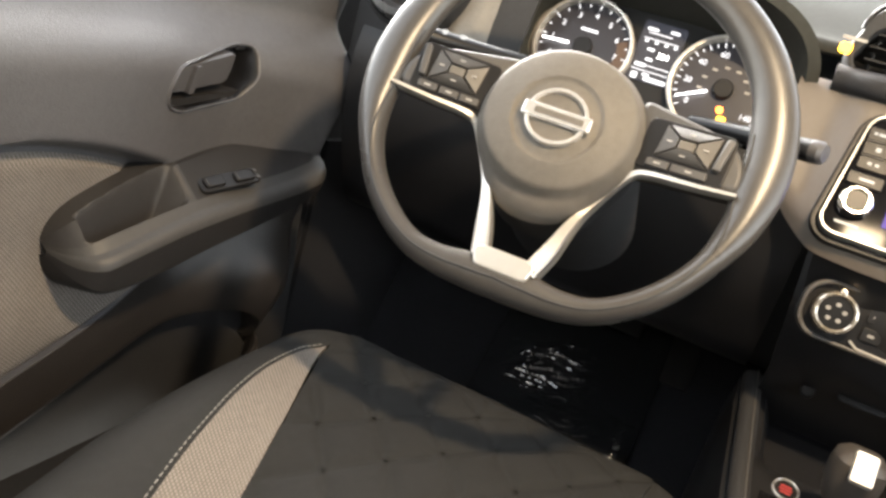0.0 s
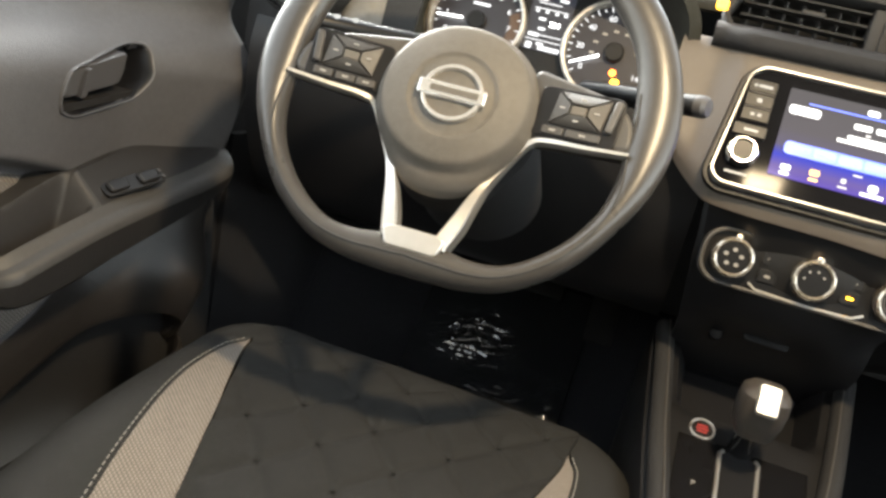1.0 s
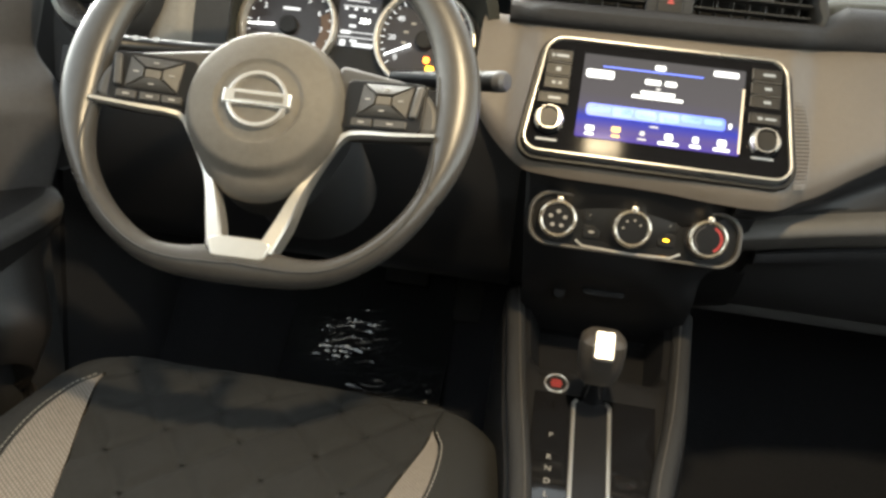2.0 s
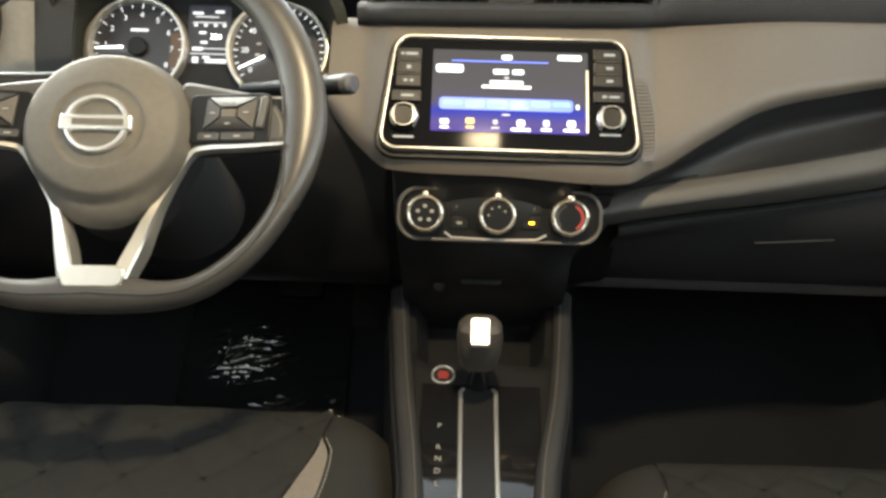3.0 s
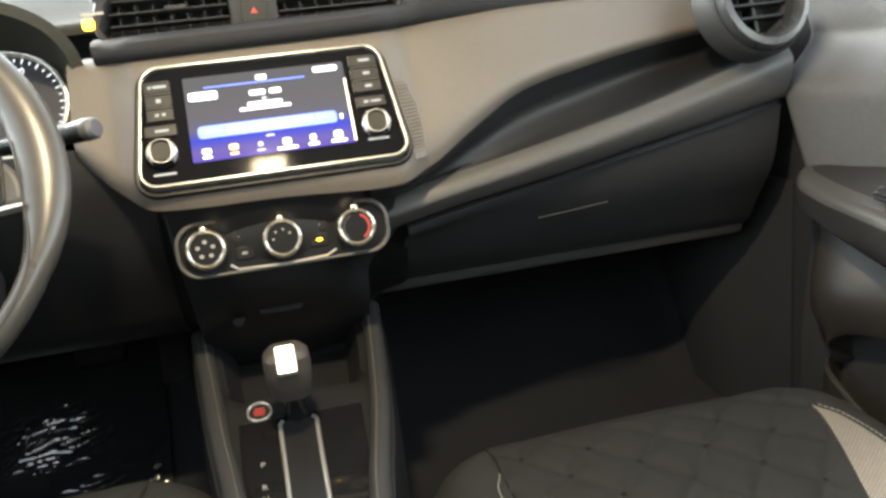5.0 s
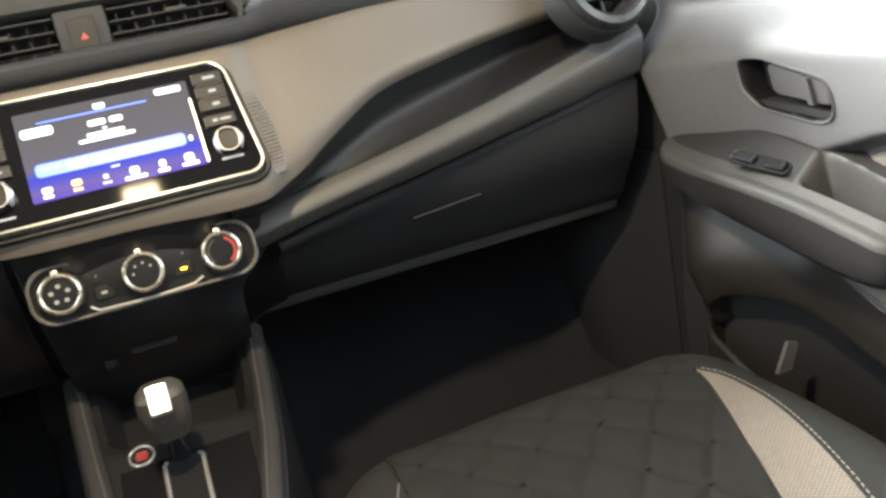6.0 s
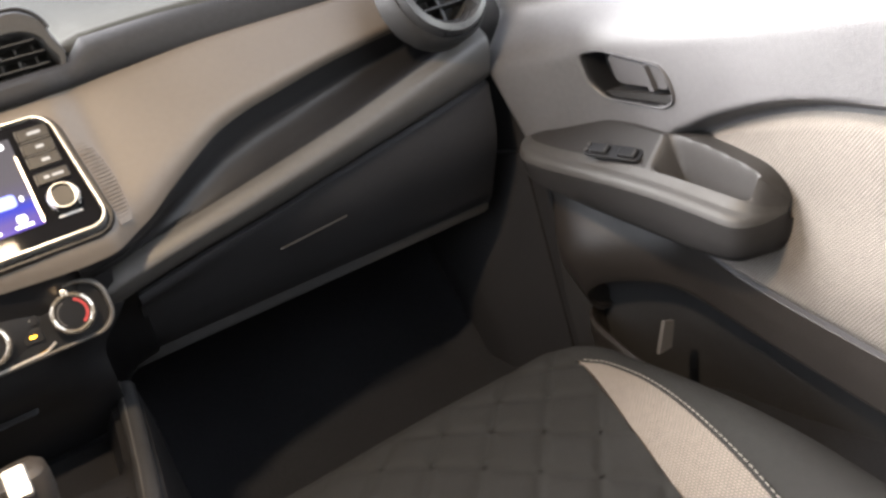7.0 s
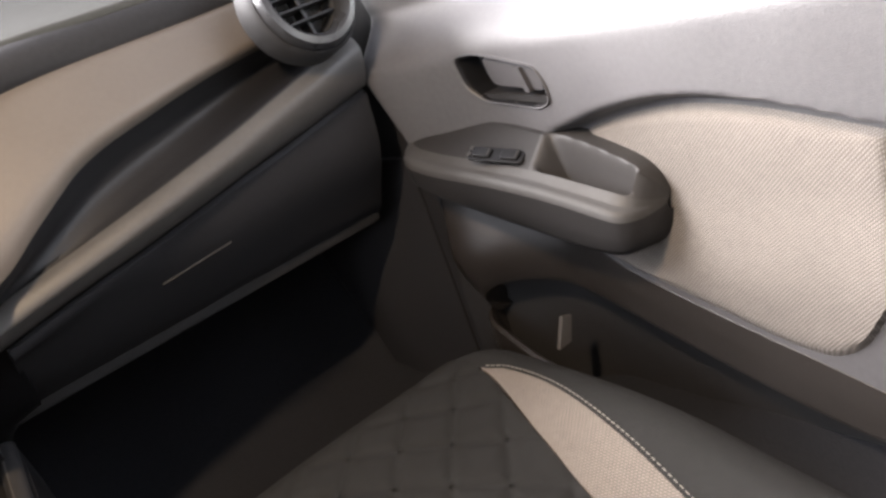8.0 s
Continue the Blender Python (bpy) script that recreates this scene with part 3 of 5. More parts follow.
part("column", lathe_bm([(0.0, 0.0), (0.055, 0.0), (0.062, 0.01), (0.066, 0.16), (0.0, 0.16)], 32, WHEEL @ pose(0.004, -0.015, -0.06, 180, 0, 0) @ Matrix.Diagonal((1.0, 0.85, 1, 1))), M_PLASTIC, wheel, "black steering column shroud")



# ---- console ----
def con_z(y):
    return 0.322 + 0.30 * (y + 0.04)


console = thing("centre_console", "black centre console with padded rails and gloss shift panel", "console")
con_rows = []
for i in range(61):
    y = 0.125 - i * 0.625 / 60
    xl = curve_at(((-0.5, -0.068), (-0.165, -0.082), (-0.043, -0.098), (0.10, -0.113)), y)
    xr = curve_at(((-0.5, 0.028), (-0.165, 0.040), (-0.043, 0.062), (0.10, 0.078)), y)
    z = con_z(y)
    tray = 0.045 * smooth(0.004, 0.024, y)
    con_rows.append([(xl - 0.012, y, 0.04), (xl - 0.010, y, z - 0.05), (xl - 0.006, y, z - 0.01), (xl + 0.006, y, z - 0.004), (xl + 0.014, y, z - 0.006), (lerp(xl, xr, 0.16), y, z - 0.007 - tray), (0.5 * (xl + xr), y, z - 0.006 - tray), (lerp(xl, xr, 0.84), y, z - 0.007 - tray), (xr - 0.014, y, z - 0.006), (xr - 0.006, y, z - 0.004), (xr + 0.006, y, z - 0.01), (xr + 0.010, y, z - 0.05), (xr + 0.012, y, 0.04)])
part("body", grid_bm(con_rows, 0.006), M_CONSOLE, console, "black console body")
for name, xs in (("rail", ((0.115, -0.114), (0.10, -0.112), (-0.043, -0.096), (-0.165, -0.080), (-0.30, -0.072), (-0.48, -0.068))), ("rail", ((0.115, 0.080), (0.10, 0.078), (-0.043, 0.061), (-0.165, 0.039), (-0.30, 0.031), (-0.48, 0.028)))):
    path = spline([(x, y, con_z(y) + 0.004) for y, x in xs], 40)
    rail = part(name, tube_bm(path, 0.0105, 12, 0.85), M_PLASTIC, console, "padded rail with a stitched seam")
    side = 1 if xs[0][1] < 0 else -1
    part("rail_seam", tube_bm([p + Vector((side * 0.003, 0, 0.0092)) for p in path], 0.0010, 6), M_LEDGE, rail)

PL = Matrix.Translation((0, -0.04, 0.322)) @ pose(0, 0, 0, math.degrees(math.atan(0.30)), 0, 0)
part("shift_panel", prism_bm([(-0.078, 0.008), (-0.074, -0.26), (0.029, -0.26), (0.043, 0.008)], 0.008, 0.001, PL @ Matrix.Translation((0, 0, -0.006))), M_GLOSS, console, "gloss black shift panel")
for x0, x1 in ((-0.0385, -0.0365), (-0.0030, -0.0045)):
    part("gate_trim", tube_bm([PL @ Vector(p) for p in ((x0 + (0.003 if x0 < -0.02 else -0.003), 0.0, 0.003), (x0, -0.004, 0.0032), (lerp(x0, x1, 0.5), -0.13, 0.0032), (x1, -0.26, 0.0032))], 0.0021, 8), M_SATIN, console, "thin silver gate trim")
part("gate_slot", prism_bm([(-0.0365, 0.000), (-0.0345, -0.25), (-0.0065, -0.25), (-0.0050, 0.000)], 0.0015, 0.0, PL @ Matrix.Translation((0, 0, 0.0018))), M_BUTTON, console)
for ch, v in (("P", -0.052), ("R", -0.080), ("N", -0.094), ("D", -0.109), ("L", -0.124)):
    text_part("gear_letter", ch, 0.0085, PL @ Matrix.Translation((-0.058, v, 0.0026)), M_DIMMARK, console)

# shifter
lever = thing("gear_lever", "black gear lever with a bright silver cap", "gear lever", at=(0, 0, 0))
part("stem", tube_bm([(-0.021, -0.030, 0.318), (-0.021, -0.036, 0.335), (-0.022, -0.046, 0.352), (-0.022, -0.054, 0.366)], [0.013, 0.011, 0.010, 0.012], 16), M_GLOSS, lever)
knob_rows = []
for i, (h, w, d) in enumerate(((0.0, 0.014, 0.016), (0.006, 0.0170, 0.019), (0.018, 0.0192, 0.0225), (0.034, 0.0200, 0.0235), (0.045, 0.0190, 0.0215), (0.051, 0.014, 0.016), (0.0528, 0.006, 0.006))):
    knob_rows.append([Vector((-0.022 + 1.1 * w * math.copysign(abs(math.cos(a)) ** 0.65, math.cos(a)), -0.058 - 0.22 * h + 1.05 * d * math.copysign(abs(math.sin(a)) ** 0.65, math.sin(a)), 0.360 + h)) for a in [2 * math.pi * k / 32 for k in range(32)]])
part("knob", grid_bm(knob_rows, closed=True, caps=True), M_KNOB, lever, "rounded black leather knob")
part("cap", prism_bm(round_outline(0.0190, 0.028, 0.003, 4), 0.005, 0.0015, frame_at((-0.0225, -0.0876, 0.4050), 42)), M_SILVER, lever, "bright silver cap")

# start button
start = thing("start_button", "round engine start button with a chrome ring", "button")
SB = Matrix.Translation((-0.057, -0.018, 0.3275)) @ pose(0, 0, 0, 24, 0, 0)
part("ring", lathe_bm([(0.0125, -0.004), (0.0125, 0.0035), (0.0115, 0.0045), (0.0105, 0.0035), (0.0103, 0.0)], 40, SB), M_SATIN, start, "chrome ring")
part("cap", lathe_bm([(0.0105, -0.004), (0.0103, 0.002), (0.0095, 0.0027), (0, 0.0027)], 40, SB), M_BUTTON, start)
for v, w in ((0.0036, 0.010), (0.0, 0.012), (-0.0036, 0.010)):
    part("marking", prism_bm(round_outline(w, 0.0022, 0.0005, 2), 0.0004, 0, SB @ Matrix.Translation((0, v, 0.0027))), M_RED, start)


M_KNOT = material("grey_thread", (0.10, 0.098, 0.09), 0.8)


# ---- seats ----
QUILT = 0.072
def seat(xc, yf, zf, side, inner_tip=-0.10):
    """A front seat. side: +1 where the door is to the right."""
    ob = thing("front_seat", "black quilted front seat with light grey mesh stripes", "car seat", "front seats", at=(xc, yf, zf))

    def half(y):
        return 0.245 - 0.035 * smooth(-0.10, 0.0, y) ** 2

    def inner(y):
        return curve_at(((-0.50, 0.070), (-0.36, 0.092), (-0.22, 0.130), (-0.10, 0.168), (0.0, 0.168)), y)

    def outer(y):
        return max(inner(y) + 0.0005, curve_at(((-0.50, 0.122), (-0.40, 0.138), (-0.30, 0.160), (-0.20, 0.178), (-0.13, 0.178), (-0.10, 0.1685), (0.0, 0.168)), y))

    def top(a, y):
        z = 0.012 * smooth(0.05, -0.2, y) - 0.10 * smooth(-0.05, -0.6, y)
        z += (0.008 + 0.032 * smooth(-0.10, -0.36, y)) * smooth(0.09, 0.19, a) * smooth(0.02, -0.10, y)
        h = half(y)
        r = 0.065
        if a > h - r:
            z -= r * (1 - math.sqrt(max(0, 1 - ((a - h + r) / r) ** 2)))
        f = 0.07 + 0.012 * (1 - (a / 0.25) ** 2)
        ye = 0.035 * (1 - (a / 0.25) ** 2)
        if y > ye - f:
            z -= f * (1 - math.sqrt(max(0, 1 - ((y - ye + f) / f) ** 2)))
        return z

    def ymax(a):
        return 0.035 * (1 - (min(a, 0.25) / 0.25) ** 2)

    def panel(lo, hi, n, m, skirt_front=True, y_front=None, quilt=False, sgn=1, lift=0.0):
        rows = []
        for i in range(m + 1):
            t = i / m
            row = []
            for j in range(n + 1):
                u = j / n
                yb = -0.56 + 0.56 * t if y_front is None else lerp(-0.56, y_front, t)
                a0, a1 = lo(yb), hi(yb)
                a = lerp(a0, a1, u)
                y = yb + (ymax(abs(a)) * t**3 if y_front is None else 0)
                z = top(min(abs(a), half(yb) - 0.0005), y) + lift
                if quilt:
                    c = QUILT
                    p, q = ((a + y * 0.9) / c) % 1, ((a - y * 0.9) / c) % 1
                    d = min(min(p, 1 - p), min(q, 1 - q)) * c
                    z += 0.0045 * (1 - math.exp(-((d / 0.009) ** 1.4))) * smooth(0.0, -0.07, y)
                row.append(Vector((sgn * a, y, z)))
            rows.append(row)
        if skirt_front:
            last = rows[-1]
            for dz in (0.05, 0.11):
                rows.append([p + Vector((0, -0.2 * dz, -dz)) for p in last])
        return rows

    def edge(sgn, y):
        if sgn == side:
            return inner(y)
        return lerp(inner(y - inner_tip - 0.10), outer(y - inner_tip - 0.10), 0.3)

    part("cushion_centre", up_sheet(panel(lambda y: -edge(-1, y), lambda y: edge(1, y), 110, 150, quilt=True), 0.012, Vector((0, 0, 1))), M_SEAT, ob, "black cushion centre quilted in diamonds")
    for sgn in (-1, 1):
        far = inner_tip if sgn != side else -0.10
        part("mesh_stripe", up_sheet(panel(lambda y: lerp(inner(y - far - 0.10), outer(y - far - 0.10), 0.0 if sgn == side else 0.3), lambda y: outer(y - far - 0.10), 12, 70, False, far, sgn=sgn, lift=0.0012), 0.012, Vector((0, 0, 1))), M_MESH, ob, "light grey mesh fabric stripe")
        rows = panel(lambda y: outer(y - far - 0.10), half, 26, 60, sgn=sgn)
        for row in rows:
            e = row[-1]
            row.extend([e + Vector((sgn * 0.002, 0, -0.03)), e + Vector((sgn * 0.0, 0, -0.10)), e + Vector((-sgn * 0.02, 0, -0.16))])
        part("bolster", up_sheet(rows, 0.010, Vector((0, 0, 1))), M_BOLSTER, ob, "black rounded side bolster")
        # stitches along the stripe's outer edge
        bm = bmesh.new()
        for k in range(72):
            y = -0.104 - k * 0.0062
            a = outer(y) + 0.0035
            p = Vector((sgn * a, y, top(a, y) + 0.0022))
            q = Vector((sgn * (outer(y - 0.004) + 0.0035), y - 0.004, top(a, y - 0.004) + 0.0022))
            one = tube_bm([p, q], 0.0006, 5)
            me = bpy.data.meshes.new("tmp")
            one.to_mesh(me)
            one.free()
            bm.from_mesh(me)
            bpy.data.meshes.remove(me)
        tagged(part("stitching", bm, M_STITCH, ob, "pale stitching beside the mesh stripe"), kind="stuff")
    part("side_shield", box_bm(side * 0.232 - 0.022, side * 0.232 + 0.022, -0.56, -0.06, 0.05 - zf, -0.085, 0.012), M_LIP, ob, "black plastic seat side shield")
    knots = bmesh.new()
    for i in range(-5, 6):
        for j in range(-1, 22):
            p, q = i * QUILT, j * QUILT
            a, y = (p + q) / 2 - 5 * QUILT, (p - q) / 2 / 0.9 + 5 * QUILT / 0.9
            if -0.42 < y < -0.06 and abs(a) < min(edge(1, y), edge(-1, y)) - 0.015:
                z = top(abs(a), y) + 0.0012
                for dx, dy in ((0.0035, 0.0), (0.0, 0.0035)):
                    one = [knots.verts.new((a + sx * dx - sy * dy * 0.12 - sx * 0, y + sx * dy + sy * dx * 0.12, z)) for sx, sy in ((-1, -1), (1, -1), (1, 1), (-1, 1))]
                    knots.faces.new(one)
    bmesh.ops.solidify(knots, geom=knots.faces[:], thickness=0.0006)
    tagged(part("quilt_stitches", knots, M_KNOT, ob, "tiny grey stitches where the quilting crosses"), kind="stuff")
    part("base", box_bm(-0.19, 0.19, -0.52, -0.04, 0.055 - zf, -0.10, 0.02), M_PLASTIC, ob, "black plastic seat base")
    back = []
    for i in range(21):
        t = i / 20
        h = 0.62 * t
        row = []
        for k in range(36):
            a = 2 * math.pi * k / 36
            w = (0.235 - 0.05 * smooth(0.6, 1.0, t)) * math.copysign(abs(math.cos(a)) ** 0.5, math.cos(a))
            d = 0.055 * math.copysign(abs(math.sin(a)) ** 0.6, math.sin(a)) * (1 - 0.5 * smooth(0.85, 1, t))
            row.append((w, -0.665 - h * 0.52 + d, -0.13 + h))
        back.append(row)
    part("backrest", grid_bm(back, closed=True, caps=True), M_SEAT, ob, "black fabric backrest")
    return ob


seat(-0.337, -0.005, 0.287, -1)
seat(0.330, -0.015, 0.250, 1, -0.17)


# ---- doors ----
def door(sgn, off, dy, dz, label, release_up=0.0, low_up=0.0):
    ob = thing("front_door", label, "car door", "front doors")

    def P(x, y, z):
        return Vector((sgn * x + off, y + dy, z + dz))

    def zp(y):
        """The upper edge of the map pocket's mouth."""
        return curve_at(((-0.60, 0.12), (-0.40, 0.165), (-0.25, 0.215), (-0.12, 0.262), (-0.04, 0.284), (0.000, 0.272), (0.016, 0.235), (0.024, 0.16), (0.04, 0.08)), y)

    def ins_top(y):
        return curve_at(((-0.66, 0.41), (-0.55, 0.435), (-0.48, 0.455), (-0.38, 0.480), (-0.30, 0.488), (-0.22, 0.478), (-0.16, 0.461), (-0.125, 0.450), (-0.09, 0.445)), y)

    def ins_low(y):
        return curve_at(((-0.66, 0.34), (-0.52, 0.335), (-0.475, 0.305), (-0.44, 0.252), (-0.40, 0.236), (-0.30, 0.266), (-0.20, 0.302), (-0.12, 0.335), (-0.09, 0.345)), y)

    def split(y):
        """Where the darker lower panel begins."""
        return curve_at(((-0.70, 0.145), (-0.50, 0.196), (-0.40, 0.230), (-0.30, 0.262), (-0.20, 0.298), (-0.12, 0.338), (0.0, 0.405), (0.08, 0.445), (0.16, 0.46)), y)

    def xd(y, z):
        x = 0.662 - 0.068 * smooth(-0.10, 0.13, y) + 0.055 * smooth(0.55, 0.63, z) ** 1.5
        x += 0.027 * smooth(0.012, -0.004, z - ins_top(y)) * smooth(0.02, -0.12, y)
        x -= 0.018 * smooth(0.40, 0.30, z) + 0.020 * math.exp(-(((z - 0.335) / 0.06) ** 2 + ((y + 0.02) / 0.06) ** 2))
        return x + 0.006 * smooth(-0.3, -0.7, y)

    def y_front(z):
        return curve_at(((0.05, 0.000), (0.20, 0.012), (0.27, 0.020), (0.33, 0.030), (0.42, 0.060), (0.50, 0.095), (0.60, 0.135), (0.64, 0.140)), z)

    def fold(k):
        """The panel rolls away from the cabin at its front edge."""
        return 0.045 * (1 - math.sqrt(max(0, 1 - max(0, 1 - k / 9) ** 2)))

    def along(z):
        return [(k, y_front(z) - (y_front(z) + 0.76) * (k / 150) ** 1.35) for k in range(151)]

    ys = [0.08 - 0.84 * k / 120 for k in range(121)]

    def brow(y):
        """The sill, rising to the mirror's corner at the front."""
        return 0.62 - dz + 0.10 * smooth(-0.03, 0.12, y)

    def band(t):
        """A line of the upper panel, from its lower edge to the sill."""
        out = []
        for k, y in along(lerp(0.40, 0.62, t)):
            z = lerp(split(y), brow(y), t)
            out.append(P(xd(y, z) + fold(k), y, z))
        return out

    rows = [band(k / 110) for k in range(111)]
    rows += [[P(xd(y, brow(y)) + a + fold(k), y, brow(y) + z) for k, y in along(0.62)] for a, z in ((0.012, 0.011), (0.030, 0.014), (0.034, -0.02))]
    part("panel", up_sheet(rows, 0.008, Vector((-sgn, 0, 0)), lambda c: inside(BEZEL, c.y - dy, c.z - dz - release_up)), M_DOOR, ob, "grey moulded upper door panel")

    def low_band(t, inset):
        out = []
        for k, y in along(lerp(0.25, 0.40, t)):
            z = lerp(zp(y) + 0.001, split(y) - 0.001, t)
            out.append(P(xd(y, z) + fold(k) + inset, y, z))
        return out

    rows = [[p + Vector((0, 0, 0.012)) for p in low_band(0, 0.030)], low_band(0, 0.004)]
    rows += [low_band(k / 40, -0.0015 * smooth(0, 3, k) * smooth(40, 20, k)) for k in range(41)]
    rows += [[p + Vector((0, 0, 0.014)) for p in low_band(1, 0.012)]]
    # black sheet added behind the front edge: fills the dark gap, stops leaks
    part("gap_sheet", grid_bm([[P(0.662 + 0.02 * smooth(0.5, 0.7, z), y, z) for y in (0.02 + 0.11 * smooth(0.5, 0.66, z), 0.15, 0.19, 0.26, 0.36)] for z in (0.04, 0.2, 0.36, 0.50, 0.62, 0.73)], 0.01), M_LIP, ob, "black sheet added to fill the dark gap at the door's front edge")
    part("lower_panel", up_sheet(rows, 0.008, Vector((-sgn, 0, 0))), M_DOORLOW, ob, "dark brown-grey lower door panel")
    # above the pocket it is unseen, added to stop daylight leaking through joints
    part("inner_wall", grid_bm([[P(xd(y, z) + 0.045, y, z) for y in ys] for z in (0.05, 0.15, 0.25, 0.36, 0.45, 0.53, 0.60)], 0.01), M_PLASTIC, ob, "black back of the map pocket, carried up to block light leaks")

    # woven insert, proud of the panel
    rows = []
    for j in range(71):
        y = -0.112 - j * 0.373 / 70
        lo, hi = ins_low(y), ins_top(y) - 0.004
        row = []
        for k in range(31):
            t = k / 30
            e = min(t, 1 - t, (70 - j) / 70 * 1.5)
            z = lerp(lo, hi, t)
            row.append(P(0.6885 - 0.018 * smooth(0.40, 0.30, z) + 0.006 * smooth(-0.3, -0.7, y) + 0.003 - 0.009 * smooth(0.0, 0.07, e), y, z))
        rows.append(row)
    part("cloth_insert", up_sheet(rows, 0.006, Vector((-sgn, 0, 0))), M_CLOTH, ob, "grey woven cloth insert")

    # armrest: a sloping shelf with a pull cup at its rear end
    def a_top(y):
        """The inner edge of the plate, which falls from the door towards the cabin."""
        return curve_at(((-0.29, 0.382), (-0.25, 0.397), (-0.16, 0.425), (-0.09, 0.441), (-0.013, 0.456), (0.05, 0.474), (0.08, 0.480)), y)

    def a_wall(y):
        return curve_at(((-0.29, 0.402), (-0.255, 0.424), (-0.20, 0.448), (-0.154, 0.462), (-0.037, 0.486), (0.046, 0.496), (0.08, 0.498)), y)

    def a_in(y):
        return curve_at(((-0.29, 0.622), (-0.25, 0.618), (-0.15, 0.606), (-0.05, 0.593), (0.03, 0.583), (0.08, 0.588)), y)

    def a_low(y):
        return curve_at(((-0.29, 0.350), (-0.215, 0.348), (-0.12, 0.374), (-0.02, 0.406), (0.06, 0.442), (0.08, 0.452)), y) + low_up

    rows = []
    for i in range(181):
        y = 0.076 - i * 0.342 / 180
        xi, zi, zw, zl = a_in(y), a_top(y), a_wall(y), a_low(y)
        # both ends are rounded off into the door
        e = max(0.02, 1 - max(0, (-0.229 - y) / 0.037) ** 3) ** 0.36 * math.sqrt(max(0.04, 1 - max(0, (y - 0.020) / 0.058) ** 2))
        zm = lerp(zw, zl, 0.45)
        row = []
        for k in range(61):
            x = lerp(0.690, xi + 0.012, k / 60)
            z = lerp(zw, zi, min(1.0, max(0.0, (0.656 - x) / (0.656 - xi - 0.012))))
            cup = smooth(-0.138, -0.166, y) * smooth(-0.251, -0.242, y) * smooth(xi + 0.020, xi + 0.029, x) * smooth(0.664, 0.655, x)
            row.append(P(lerp(0.690, x, e), y, lerp(zm, z, e) - cup * 0.052))
        for q in (22, 45, 67, 90):
            r = radians(q)
            row.append(P(lerp(0.690, xi + 0.012 - 0.012 * math.sin(r), e), y, lerp(zm, zi - 0.012 + 0.012 * math.cos(r), e)))
        for x, z in ((xi + 0.001, lerp(zi - 0.012, zl, 0.40)), (xi + 0.003, lerp(zi - 0.012, zl, 0.80)), (xi + 0.006, zl + 0.005), (xi + 0.011, zl), (0.690, zl - 0.012)):
            row.append(P(lerp(0.690, x, e), y, lerp(zm, z, e)))
        rows.append(row)
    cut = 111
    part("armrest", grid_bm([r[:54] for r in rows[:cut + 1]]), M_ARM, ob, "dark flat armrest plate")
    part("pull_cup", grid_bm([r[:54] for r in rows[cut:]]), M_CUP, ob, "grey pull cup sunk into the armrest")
    # the rounded edge's highlight is put into a lighter grey
    part("armrest_rail", grid_bm([r[53:65] for r in rows]), M_RAIL, ob, "rounded armrest rail, its highlight put in as lighter grey")
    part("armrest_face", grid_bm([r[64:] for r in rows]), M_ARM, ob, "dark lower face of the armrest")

    # release lever in a recess sunk into the panel
    def rim_line(k, depth):
        cy, cz = sum(p[0] for p in BEZEL) / len(BEZEL), sum(p[1] for p in BEZEL) / len(BEZEL)
        out = [(cy + (y - cy) * k, cz + (z - cz) * k) for y, z in BEZEL]
        return [P(xd(y, z + release_up) + depth, y, z + release_up) for y, z in out]

    rows = [rim_line(1.035, 0.0035), rim_line(1.05, -0.0004), rim_line(1.03, -0.0022), rim_line(0.985, -0.0012), rim_line(0.955, 0.003), rim_line(0.93, 0.014), rim_line(0.90, 0.026), rim_line(0.5, 0.028), rim_line(0.02, 0.028)]
    handle = part("release_recess", grid_bm(rows, closed=True), M_FACE, ob, "dark dished recess round the door release")
    part("release_rim", grid_bm([rim_line(1.06, 0.004), rim_line(1.055, -0.0012), rim_line(1.035, -0.0030), rim_line(1.005, -0.0020), rim_line(0.995, 0.003)], closed=True), M_DOOR, handle, "thin rim round the recess")

    def slab(spots, x0, x1, edge, mat, name, lab="", r=0.008):
        """A plate in the recess: y, z corners rounded by r, from x0 behind the door's face out to x1."""
        out = round_poly(spots, r)
        cy, cz = sum(p[0] for p in out) / len(out), sum(p[1] for p in out) / len(out)
        loops = [(1.0, x0), (1.0, x1 + edge), (1 - edge * 8, x1 + edge * 0.3), (1 - edge * 22, x1)]
        rows = [[P(xd(cy, cz + release_up) + x - 0.09 * (y - cy) * k, cy + (y - cy) * k, cz + release_up + (z - cz) * k) for y, z in out] for k, x in loops]
        return part(name, grid_bm(rows, closed=True, caps=True), mat, handle, lab)

    slab(((-0.070, 0.555), (-0.143, 0.536), (-0.151, 0.509), (-0.078, 0.523)), 0.020, 0.0010, 0.003, M_LEVER, "release_lever", "satin grey pull lever")
    slab(((-0.052, 0.516), (-0.155, 0.503), (-0.154, 0.494), (-0.066, 0.508)), 0.024, 0.0020, 0.001, M_ARM, "lower_edge", "grip edge along the recess", 0.003)
    slab(((-0.121, 0.540), (-0.127, 0.5385), (-0.134, 0.511), (-0.127, 0.512)), 0.010, -0.0030, 0.001, M_LEVER, "lock_tab", "thin lock tab", 0.002)

    # window switches
    S = Matrix.Translation(P(0.622, -0.094, 0.4560)) @ pose(0, 0, 0, 14, sgn * -24, sgn * 14)
    sw = part("switch_plate", prism_bm(round_outline(0.020, 0.068, 0.006, 4), 0.0024, 0.001, S), M_BUTTON, ob, "black window switch plate")
